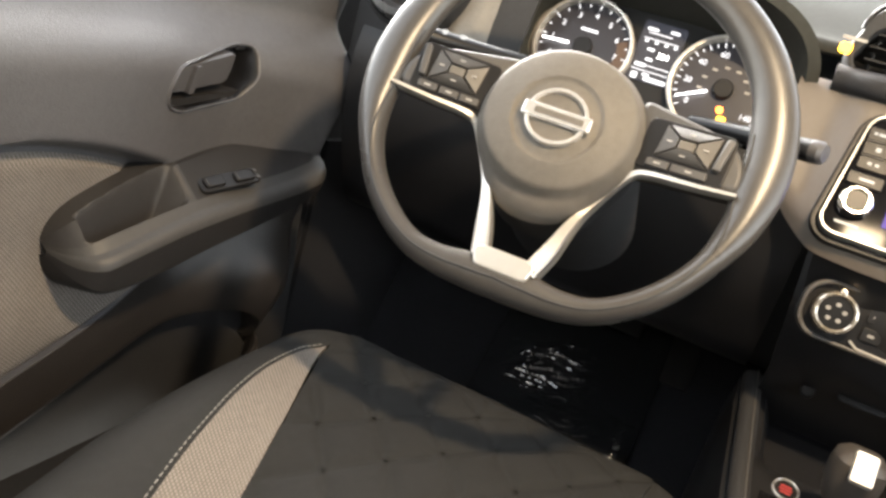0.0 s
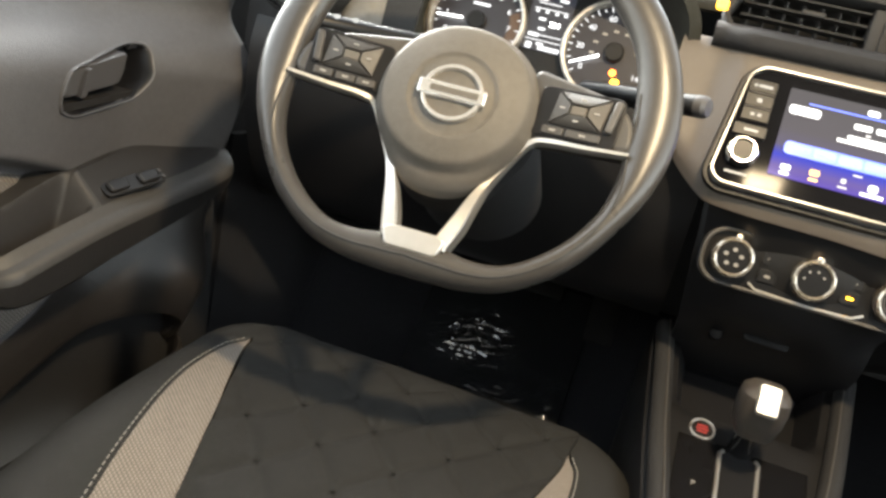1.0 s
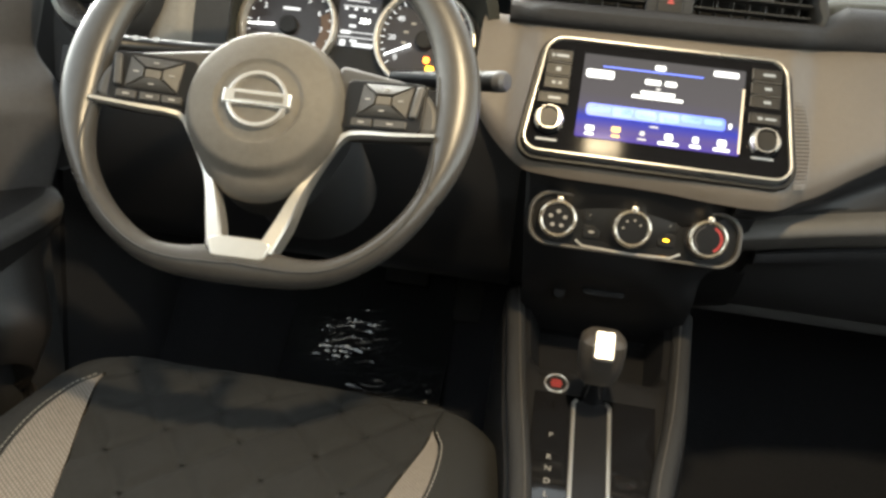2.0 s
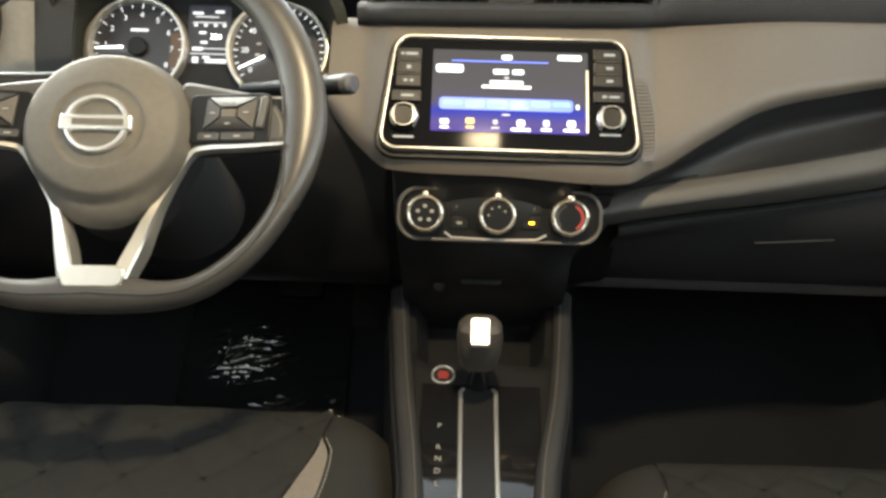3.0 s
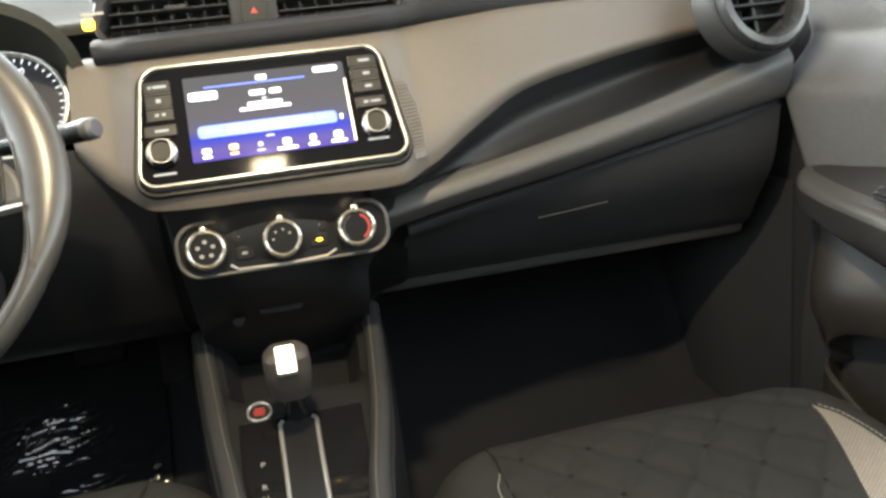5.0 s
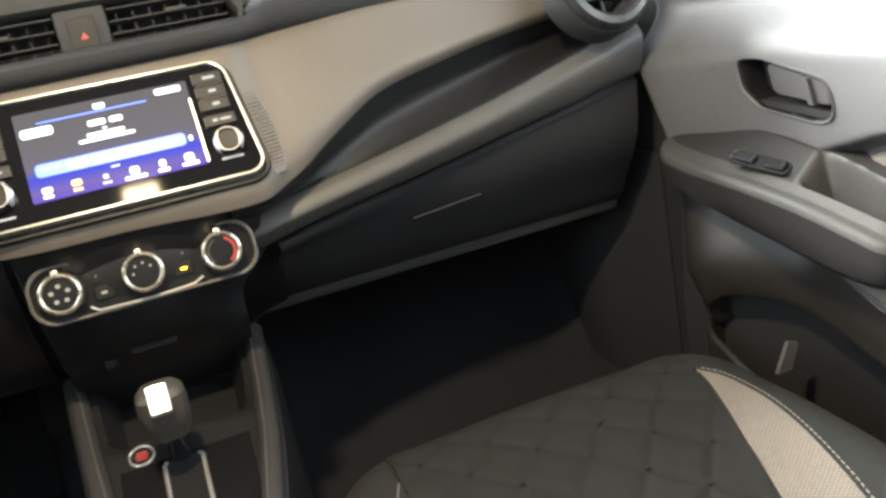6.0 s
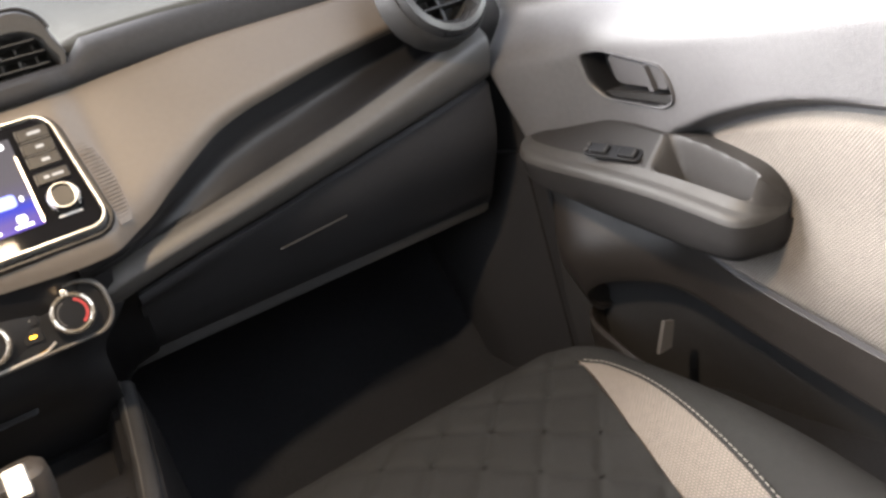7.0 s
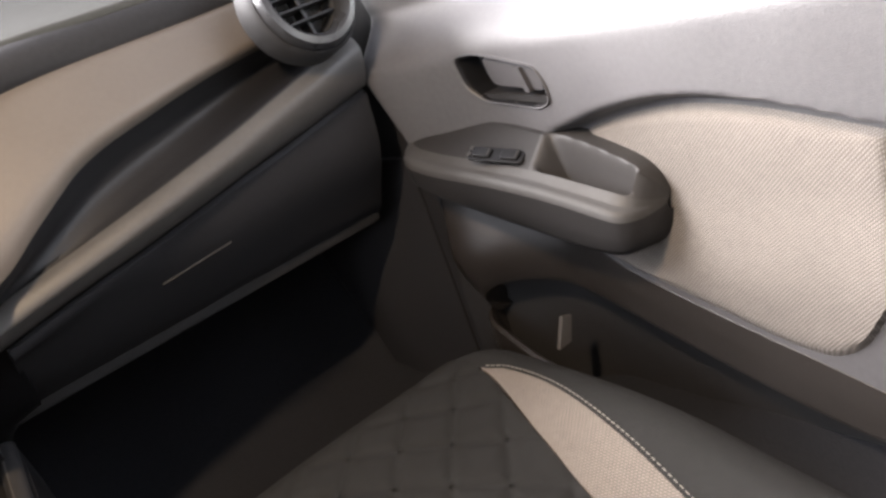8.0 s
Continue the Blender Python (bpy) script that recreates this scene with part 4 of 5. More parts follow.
    for v in (0.016, -0.018):
        part("switch", prism_bm(round_outline(0.013, 0.022, 0.003, 4), 0.0036, 0.0012, S @ Matrix.Translation((0, v, 0.002))), M_BUTTON, sw)
        part("switch_lip", box_bm(-0.005, 0.005, -0.002, 0.0, 0.0, 0.0016, 0.0005, S @ Matrix.Translation((0, v - 0.007, 0.0048)), 1), M_RAIL, sw)
    for u in (-0.004, 0.005):
        part("switch_lamp", prism_bm(round_outline(0.005, 0.004, 0.001, 3), 0.0012, 0, S @ Matrix.Translation((u, 0.031, 0.003))), M_RAIL, sw)

    # map pocket: the bin's cabin-side wall, curved in at its front end
    rows = []
    for i in range(61):
        t = i / 60
        y = lerp(0.030, -0.62, t)
        x = 0.604 - 0.012 * smooth(0.030, -0.10, y) + 0.05 * (1 - math.sqrt(max(0, 1 - max(0, (y + 0.01) / 0.041) ** 2)))
        rim = curve_at(((-0.62, 0.12), (-0.30, 0.165), (-0.12, 0.200), (-0.02, 0.228), (0.030, 0.245)), y)
        rows.append([P(x + 0.02, y, 0.065), P(x + 0.003, y, 0.12), P(x - 0.002, y, rim - 0.02), P(x, y, rim - 0.003), P(x + 0.005, y, rim), P(x + 0.010, y, rim - 0.004), P(x + 0.012, y, 0.10)])
    part("map_pocket", grid_bm(rows, 0.0), M_DOORLOW, ob, "dark moulded map pocket")
    if sgn > 0:
        part("pocket_divider", prism_bm([(0.012, 0.026), (0.032, 0.026), (0.044, 0.056), (0.030, 0.061)], 0.006, 0.001, Matrix.Translation(P(0.606, -0.100, 0.182)) @ Matrix(((sgn, 0, 0, 0), (0, 0, 1, 0), (0, 1, 0, 0), (0, 0, 0, 1)))), M_DIVIDER, ob, "grey divider in the map pocket")
    return ob


BEZEL = round_poly([(-0.038, 0.561), (-0.062, 0.5605), (-0.146, 0.538), (-0.156, 0.520), (-0.157, 0.499), (-0.138, 0.4935), (-0.064, 0.507), (-0.044, 0.527)], 0.009)


def inside(outline, a, b):
    """Whether the place a, b lies within an outline."""
    odd = False
    for (ax, ay), (bx, by) in zip(outline, outline[1:] + outline[:1]):
        if (ay > b) != (by > b) and a < (bx - ax) * (b - ay) / (by - ay) + ax:
            odd = not odd
    return odd


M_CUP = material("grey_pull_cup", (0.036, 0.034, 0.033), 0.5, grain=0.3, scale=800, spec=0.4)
# lighter than the plate: carries the rail's highlight in its colour
M_RAIL = material("lit_grey_armrest_rail", (0.048, 0.046, 0.044), 0.5, grain=0.3, scale=800, spec=0.4)
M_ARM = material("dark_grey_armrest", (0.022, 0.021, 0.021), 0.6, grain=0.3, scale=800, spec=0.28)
M_DIVIDER = material("mid_grey_divider", (0.115, 0.11, 0.107), 0.5, grain=0.3, scale=800)
M_LEVER = material("satin_grey_lever", (0.070, 0.068, 0.071), 0.34, vary=0.05)
door(1, 0.0, 0.0, 0.0, "grey passenger door with woven insert and dark armrest")
door(-1, -0.041, -0.009, -0.034, "grey driver's door with woven insert and dark armrest", 0.026, 0.012)


# ---- centre unit: screen, keys and dials ----
def upx(x, y, z=0.002):
    """A place on the unit's face, from its own grid of 272 by 144 steps across the screen."""
    return UNIT @ Matrix.Translation(((x - 136) / 272 * 0.154, (72 - y) / 144 * 0.087, z))


def screen_material():
    m = bpy.data.materials.new("lit_screen")
    m.use_nodes = True
    n, l = m.node_tree.nodes, m.node_tree.links
    b = n["Principled BSDF"]
    b.inputs["Base Color"].default_value, b.inputs["Roughness"].default_value = (0.01, 0.01, 0.012, 1), 0.10
    b.inputs["Specular IOR Level"].default_value = 0.006
    co, sep, ramp = n.new("ShaderNodeTexCoord"), n.new("ShaderNodeSeparateXYZ"), n.new("ShaderNodeValToRGB")
    l.new(co.outputs["Generated"], sep.inputs[0])
    l.new(sep.outputs["Z"], ramp.inputs["Fac"])
    stops = ((0.0, (0.16, 0.10, 0.62)), (0.12, (0.20, 0.14, 0.50)), (0.25, (0.06, 0.08, 0.75)), (0.36, (0.17, 0.15, 0.24)), (0.55, (0.16, 0.145, 0.165)), (1.0, (0.145, 0.135, 0.145)))
    while len(ramp.color_ramp.elements) < len(stops):
        ramp.color_ramp.elements.new(0.5)
    for e, (p, c) in zip(ramp.color_ramp.elements, stops):
        e.position, e.color = p, (*c, 1)
    l.new(ramp.outputs[0], b.inputs["Emission Color"])
    b.inputs["Emission Strength"].default_value = SCREEN * 0.58
    return m


SCREEN = 0.17
M_SCREEN = screen_material()
M_UI = glow("screen_white", (0.95, 0.95, 1.0), SCREEN * 1.9)
M_UIBLUE = glow("screen_blue", (0.07, 0.16, 1.0), SCREEN * 1.9)
M_UIPALE = glow("screen_pale_blue", (0.30, 0.48, 1.0), SCREEN * 1.6)
M_UIAMBER = glow("screen_amber", (1.0, 0.55, 0.12), SCREEN * 2.0)
M_UIGREY = glow("screen_grey", (0.5, 0.5, 0.56), SCREEN * 1.2)
M_KEYMARK = glow("key_legend", (0.85, 0.85, 0.85), SCREEN * 0.42)
M_AMBERLAMP = glow("amber_lamp", (1.0, 0.42, 0.02), SCREEN * 9)
M_ORANGELAMP = glow("orange_lamp", (1.0, 0.16, 0.02), SCREEN * 9)
M_NEEDLE = glow("lit_needle", (0.95, 0.95, 1.0), SCREEN * 5)
M_DIALMARK = glow("dial_legend", (0.85, 0.85, 0.92), SCREEN * 1.2)
M_DIALRED = glow("dial_red", (0.42, 0.20, 0.09), SCREEN * 0.2)

disp = part("display", prism_bm(round_outline(0.154, 0.087, 0.0015, 3), 0.0022, 0, UNIT @ Matrix.Translation((0, 0, 0.0008))), M_SCREEN, unit, "lit touchscreen in grey, violet and blue", smooth=False)


def ui(x, y, w, h, mat, name="screen_mark", r=0.3):
    """A mark on the screen, centred at x, y of the screen's grid, w by h steps."""
    k = 0.154 / 272
    part(name, prism_bm(round_outline(w * k, h * k, min(w, h) * k * r, 3), 0.0003, 0, upx(x, y, 0.0031)), mat, disp, smooth=False)


for x, y, w, h, mat in ((130, 12, 18, 9, M_UI), (240, 10, 42, 10, M_UI), (118, 20, 170, 2, M_UIBLUE), (30, 34, 48, 15, M_UI), (30, 34, 34, 5, M_UIGREY), (120, 38, 27, 9, M_UI), (150, 38, 20, 9, M_UI), (130, 49, 8, 4, M_UIGREY),
                        (130, 57, 58, 6, M_UI), (130, 65, 86, 5, M_UI), (130, 96, 232, 22, M_UIBLUE), (38, 95, 34, 9, M_UIPALE), (76, 96, 34, 15, M_UIPALE), (115, 96, 36, 15, M_UIPALE), (153, 96, 34, 15, M_UIPALE), (190, 94, 34, 12, M_UIPALE), (226, 94, 30, 9, M_UIPALE),
                        (254, 97, 5, 9, M_UI), (130, 114, 14, 3, M_UIGREY), (24, 128, 15, 9, M_UI), (24, 138, 15, 4, M_UI), (68, 126, 15, 10, M_UIAMBER), (68, 137, 14, 4, M_UIAMBER), (112, 127, 8, 8, M_UIGREY), (112, 137, 14, 3, M_UIGREY),
                        (156, 128, 14, 12, M_UI), (156, 139, 34, 5, M_UI), (200, 127, 10, 11, M_UI), (200, 138, 18, 5, M_UI), (243, 127, 15, 13, M_UI), (243, 138, 27, 5, M_UI)):
    ui(x, y, w, h, mat)
# the reflection along the screen's edge, built as a silver strip
part("edge_glint", box_bm(0.0752, 0.0772, -0.042, 0.024, 0.003, 0.0042, 0.0, UNIT), M_SATIN, unit, "thin bright strip standing in for a reflection at the screen's edge")


def key(x, y, w, h, legend, raised=0.0022):
    k = 0.154 / 272
    b = part("key", prism_bm(round_outline(w * k, h * k, 0.0015, 3), raised, 0.0006, upx(x, y, 0.0016)), M_BUTTON, unit, "black key with a pale legend")
    for dx, dy, lw, lh in legend:
        part("legend", prism_bm(round_outline(lw * k, lh * k, 0.0005, 2), 0.0003, 0, upx(x + dx, y + dy, 0.0017 + raised)), M_KEYMARK, b, smooth=False)


for y, legend in ((10, ((-12, 0, 5, 5), (4, 0, 22, 5))), (34, ((0, 0, 8, 7),)), (58, ((-5, 0, 6, 5), (6, 0, 6, 5)))):
    key(-42, y, 44, 22, legend)
key(-44, 86, 52, 20, ((2, 0, 22, 4),), 0.0038)
for y, legend in ((3, ((2, 0, 20, 5),)), (27, ((2, 0, 12, 5),)), (50, ((2, 0, 12, 5),))):
    key(308, y, 48, 21, legend)
key(309, 79, 50, 20, ((-9, 0, 8, 5), (8, 0, 18, 4)), 0.0038)
for x, y, w in ((-42, 22, 42), (-42, 46, 42), (308, 15, 46), (308, 38.5, 46)):
    part("key_line", box_bm(-w / 2 * 0.154 / 272, w / 2 * 0.154 / 272, -0.0004, 0.0004, 0, 0.0026, 0, upx(x, y, 0.0016)), M_LEDGE, unit, "thin grey line between the keys", smooth=False)
for y in (3, 27, 50, 79):
    part("key_line", box_bm(-0.0004, 0.0004, -0.0055, 0.0055, 0, 0.0030, 0, upx(283, y, 0.0016)), M_LEDGE, unit, smooth=False)
for x, y in ((-46, 124), (310, 119)):
    kn = part("dial", lathe_bm([(0.0135, 0.0), (0.0135, 0.004), (0.0128, 0.009), (0.0115, 0.0112), (0.0095, 0.0118), (0.0092, 0.0106), (0, 0.0104)], 40, upx(x, y, 0.0015)), M_FACE, unit, "round black dial with a chrome edge")
    for a0, a1 in ((130, 232), (-48, 50)):
        rows = [[upx(x, y, 0.0015) @ Vector((r * math.cos(radians(q)), r * math.sin(radians(q)), h)) for r, h in ((0.0141, 0.002), (0.0138, 0.009), (0.0121 - 0.0012 * math.sin(math.pi * (q - a0) / (a1 - a0)), 0.0122), (0.0112 - 0.0022 * math.sin(math.pi * (q - a0) / (a1 - a0)), 0.0122), (0.0110 - 0.0022 * math.sin(math.pi * (q - a0) / (a1 - a0)), 0.0108))] for q in [lerp(a0, a1, k / 14) for k in range(15)]]
        part("dial_edge", grid_bm(rows), M_CHROME, kn, "chrome crescent at the dial's side")
    part("dial_rim", lathe_bm([(0.0122, 0.0112), (0.0118, 0.0120), (0.0112, 0.0120), (0.0110, 0.0110)], 40, upx(x, y, 0.0015)), M_CHROME, kn)
    for dy, w in ((-24, 26), (32 if x < 0 else 24, 36)):
        part("legend", prism_bm(round_outline(w * 0.154 / 272, 0.0020, 0.0004, 2), 0.0003, 0, upx(x, y + dy, 0.0022)), M_KEYMARK, unit, smooth=False)

# ---- climate panel ----
HV = frame_at((-0.007, 0.012, 0.4945), 14)
climate = thing("climate_panel", "black climate panel with three chrome-ringed dials", "climate control")
pod = [(x + 0.004 * (x > 0.08), y) for x, y in round_outline(0.206, 0.056, 0.022, 8)]
pod_in = [(x * 0.955, y * 0.86) for x, y in pod]
part("bezel", ring_bm(pod, pod_in, 0.022, 0.006, HV @ Matrix.Translation((0, 0, -0.016))), M_LEDGE, climate, "rounded charcoal bezel")
part("face", prism_bm(pod_in, 0.012, 0.0, HV @ Matrix.Translation((0, 0, -0.012))), M_FACE, climate, "satin black face")
part("lower_trim", tube_bm([HV @ Vector(p) for p in ((-0.053, -0.0185, 0.004), (-0.046, -0.0235, 0.006), (0.0, -0.0250, 0.0065), (0.040, -0.0235, 0.006), (0.050, -0.0185, 0.004))], 0.0014, 8), M_SATIN, climate, "thin silver trim line")


def dial(x, kind):
    m = HV @ Matrix.Translation((x, 0, 0))
    d = part("dial", lathe_bm([(0.0200, 0.0), (0.0195, 0.004), (0.0185, 0.006), (0.0180, 0.012)], 48, m), M_BUTTON, climate, "climate dial")
    part("chrome_ring", lathe_bm([(0.0196, 0.002), (0.0194, 0.013), (0.0184, 0.0166), (0.0166, 0.0178), (0.0150, 0.0166), (0.0146, 0.013)], 64, m, lambda a: 0.010 * math.cos(16 * a)), M_CHAMPAGNE, d, "bright chrome grip ring")
    part("dial_face", lathe_bm([(0.0149, 0.012), (0.0147, 0.0150), (0, 0.0153)], 40, m), M_FACE, d)
    part("pointer", box_bm(-0.0032, 0.0032, 0.0150, 0.0222, 0.004, 0.0176, 0.0015, m), M_CHAMPAGNE, d)
    if kind == "fan":
        for k in range(5):
            a = radians(90 + 72 * k)
            part("legend", prism_bm(round_outline(0.0042, 0.0036, 0.0014, 3), 0.0003, 0, m @ Matrix.Translation((0.0075 * math.cos(a), 0.0075 * math.sin(a), 0.0152))), M_DIMMARK, d, smooth=False)
    elif kind == "mode":
        for k in range(4):
            a = radians(30 + 50 * k)
            part("legend", prism_bm(round_outline(0.0022, 0.0022, 0.0008, 2), 0.0003, 0, m @ Matrix.Translation((0.0088 * math.cos(a), 0.0088 * math.sin(a), 0.0151))), M_DIMMARK, d, smooth=False)
    else:
        rows = [[m @ Vector((r * math.cos(radians(a)), r * math.sin(radians(a)), 0.01535)) for r in (0.0112, 0.0124, 0.0138)] for a in range(-60, 75, 9)]
        part("heat_arc", grid_bm(rows, 0.0004), M_RED, d, "red heat arc")
        rows = [[m @ Vector((r * math.cos(radians(a)), r * math.sin(radians(a)), 0.01535)) for r in (0.0118, 0.0130)] for a in range(110, 235, 9)]
        part("cold_arc", grid_bm(rows, 0.0004), M_LEDGE, d)


dial(-0.0735, "fan")
dial(-0.0005, "mode")
dial(0.0725, "heat")
for x, v in ((-0.0385, 0.0085), (-0.0385, -0.0085), (0.0350, 0.0085), (0.0350, -0.0065)):
    b = part("key", prism_bm(round_outline(0.017, 0.0125, 0.002, 3), 0.0025, 0.0008, HV @ Matrix.Translation((x, v, 0.0))), M_BUTTON, climate)
    if x < 0 and v > 0:
        text_part("key_letters", "A/C", 0.0050, HV @ Matrix.Translation((x, v, 0.0027)), M_DIMMARK, b)
    elif (x, v) == (0.0350, -0.0065):
        part("lamp", prism_bm(round_outline(0.0058, 0.0021, 0.0010, 3), 0.0006, 0, HV @ Matrix.Translation((x, v, 0.0025))), M_AMBERLAMP, b, "lit amber lamp", smooth=False)
    else:
        part("legend", prism_bm(round_outline(0.0056, 0.0026, 0.0008, 2), 0.0003, 0, HV @ Matrix.Translation((x, v, 0.0025))), M_DIMMARK, b, smooth=False)

# sockets in the lower stack
for x, z, r in ((-0.070, 0.425, 0.010), (-0.066, 0.400, 0.007)):
    so = frame_at((x, 0.062, z), 30)
    part("socket", lathe_bm([(r, -0.006), (r, 0.004), (r * 0.86, 0.005), (r * 0.8, 0.002), (0, 0.0015)], 24, so), M_BUTTON, stack_ob, "round power socket")
part("socket_flap", prism_bm(round_outline(0.045, 0.028, 0.004, 4), 0.003, 0.0012, frame_at((-0.020, 0.0565, 0.418), 40)), M_CONSOLE, stack_ob, "flap of a charging port")

# ---- centre vents and hazard switch ----
VE = frame_at((0.000, 0.104, 0.7215), 8)
vents = thing("centre_vents", "black centre air vents with slats and a hazard switch between", "air vent")
vo = [(x * (1 - 0.04 * (y > 0)), y) for x, y in round_outline(0.314, 0.078, 0.030, 8)]
vi = [(x * 0.945, y * 0.62 - 0.010) for x, y in vo]
part("housing", ring_bm(vo, vi, 0.055, 0.006, VE @ Matrix.Translation((0, 0.006, -0.046))), M_PLASTIC, vents, "rounded black vent housing")
part("housing_edge", tube_bm([VE @ Vector((x, y + 0.006, 0.008)) for x, y in vo[1:18]], 0.0022, 8), M_BUTTON, vents, "rolled edge over the vents")
part("duct", prism_bm([(x * 1.02, y * 1.05) for x, y in vi], 0.006, 0, VE @ Matrix.Translation((0, 0.006, -0.042))), M_RUBBER, vents)
for x0, x1 in ((-0.140, -0.024), (0.026, 0.140)):
    for v in (-0.0215, -0.0095, 0.0025, 0.0145):
        part("slat", box_bm(x0, x1, v - 0.0010, v + 0.0010, -0.014, 0.004, 0.0006, VE, 1), M_PLASTIC, vents, "thin dark slat")
    part("slat_tab", box_bm((x0 + x1) / 2 - 0.004, (x0 + x1) / 2 + 0.018, 0.0005, 0.0055, 0.000, 0.010, 0.0015, VE), M_PLASTIC, vents, "small grey vent tab")
    for k in range(7):
        x = lerp(x0, x1, (k + 0.5) / 7)
        part("vane", box_bm(x - 0.0008, x + 0.0008, -0.024, 0.018, -0.030, -0.013, 0.0, VE), M_LEDGE, vents)
hz = part("hazard_block", box_bm(-0.023, 0.025, -0.030, 0.020, -0.020, 0.006, 0.003, VE), M_LOWER, vents, "grey block between the vents")
hb = part("hazard_switch", prism_bm(round_outline(0.026, 0.030, 0.003, 4), 0.004, 0.001, VE @ Matrix.Translation((0.001, -0.004, 0.005))), M_BUTTON, hz, "square hazard switch")
tri = [(0.0044 * math.cos(radians(a)), 0.0044 * math.sin(radians(a)) - 0.002) for a in (90, 210, 330)]
part("hazard_mark", prism_bm(tri, 0.0004, 0, VE @ Matrix.Translation((0.001, -0.006, 0.0091))), M_RED, hb, "red triangle", smooth=False)
lamp = part("airbag_lamp", prism_bm(round_outline(0.011, 0.010, 0.003, 4), 0.002, 0.0005, frame_at((-0.1585, 0.094, 0.7165), 14)), M_AMBERLAMP, vents, "lit amber warning lamp", smooth=False)
part("lamp_legend", prism_bm(round_outline(0.022, 0.003, 0.0008, 2), 0.0008, 0, frame_at((-0.1535, 0.094, 0.7265), 14)), M_DIMMARK, lamp, smooth=False)


# ---- round side vents ----
def side_vent(x, turn):
    ob = thing("side_vent", "round black air vent with a dark glossy ring", "air vent", "side vents")
    m = frame_at((x, 0.048, 0.676), 16, turn)
    part("ring", lathe_bm([(0.061, -0.020), (0.0615, 0.004), (0.058, 0.012), (0.051, 0.014), (0.044, 0.006), (0.042, -0.012)], 56, m), M_SATINDARK, ob, "smooth dark glossy ring")
    part("collar", lathe_bm([(0.067, -0.030), (0.067, -0.004), (0.063, 0.002), (0.060, -0.004)], 56, m), M_PLASTIC, ob)
    part("barrel", lathe_bm([(0.0425, -0.040), (0.0425, -0.008), (0.041, -0.010), (0.041, -0.034), (0, -0.034)], 48, m), M_RUBBER, ob)
    for v in (-0.022, -0.007, 0.008, 0.023):
        w = math.sqrt(0.041**2 - v * v) - 0.001
        part("slat", box_bm(-w, w, v - 0.0016, v + 0.0016, -0.022, -0.004, 0.001, m, 1), M_BUTTON, ob, "thin black slat")
    part("hinge_rib", box_bm(-0.0025, 0.0025, -0.040, 0.040, -0.030, -0.012, 0.001, m, 1), M_BUTTON, ob)


M_SATINDARK = material("dark_grey_gloss_paint", (0.036, 0.037, 0.040), 0.26, metal=0.0, vary=0.04)
side_vent(0.546, 8)
side_vent(-0.590, -8)

# ---- instrument cluster ----
CL = frame_at((-0.330, 0.118, 0.650), 20)
cluster = thing("instrument_cluster", "lit instrument cluster with two round dials under a hood", "instrument panel")
part("back_panel", prism_bm(round_outline(0.300, 0.135, 0.04, 8), 0.006, 0.001, CL @ Matrix.Translation((0, 0, -0.016))), M_BUTTON, cluster, "black instrument panel")


def arch(w, h, a):
    c, s = math.cos(a), math.sin(a)
    return w * math.copysign(abs(c) ** 0.75, c), h * math.copysign(abs(s) ** 0.75, s)


rows = []
for d in range(10):
    t = d / 9
    row = []
    for k in range(49):
        a = radians(-42 + 264 * k / 48)
        x, y = arch(0.148 + 0.014 * t, 0.069 + 0.014 * t, a)
        row.append(CL @ Vector((x, y, -0.014 + (0.050 + 0.048 * max(0, math.sin(a))) * t)))
    rows.append(row)
part("hood", grid_bm(rows, 0.012), M_DASHTOP, cluster, "dark hood arching over the dials")
rows = [[CL @ Vector((*arch(0.150 - 0.015 * j / 4, 0.071 - 0.012 * j / 4, a), -0.008 + 0.020 * (1 - j / 4))) for a in [radians(-44 + 268 * k / 56) for k in range(57)]] for j in range(5)]
part("hood_trim", grid_bm(rows, 0.002), M_SATIN, cluster, "silver arch round the dials")


def gauge(x, r, zero, sweep, majors, numbers, value, label):
    m = CL @ Matrix.Translation((x, -0.001, -0.010))
    g = part("gauge", lathe_bm([(r, 0.0), (r, 0.002), (0, 0.002)], 56, m), M_GAUGE, cluster, label)
    ring = [(r * math.cos(2 * math.pi * k / 64), r * math.sin(2 * math.pi * k / 64)) for k in range(64)]
    part("gauge_ring", ring_bm([(a * 1.06, b * 1.06) for a, b in ring], [(a * 0.965, b * 0.965) for a, b in ring], 0.012, 0.004, m), M_SATIN, g, "bright bevelled ring")

    def spot(v, rr):
        a = radians(zero - sweep * v)
        return rr * math.cos(a), rr * math.sin(a), math.degrees(a)
    for k in range(majors * 2 + 1):
        px, py, a = spot(k / (majors * 2), r * 0.895)
        w = r * (0.10 if k % 2 == 0 else 0.055)
        part("tick", box_bm(-w / 2, w / 2, -0.0005, 0.0005, 0, 0.0003, 0, m @ pose(px, py, 0.0021, 0, 0, a)), M_DIALMARK, g, smooth=False)
    for k, txt in enumerate(numbers):
        if txt:
            px, py, a = spot(k / (len(numbers) - 1), r * 0.70)
            text_part("numeral", txt, r * 0.16, m @ Matrix.Translation((px, py, 0.0022)), M_DIALMARK, g)
    px, py, a = spot(value, 1.0)
    part("needle", prism_bm([(r * 0.30, -0.0011), (r * 0.88, -0.0005), (r * 0.88, 0.0005), (r * 0.30, 0.0011)], 0.001, 0, m @ pose(0, 0, 0.0065, 0, 0, a)), M_NEEDLE, g, "lit white needle", smooth=False)
    part("needle_hub", lathe_bm([(0.0105, 0.0022), (0.0105, 0.0075), (0.009, 0.009), (0, 0.009)], 32, m), M_BUTTON, g)
    return g, m


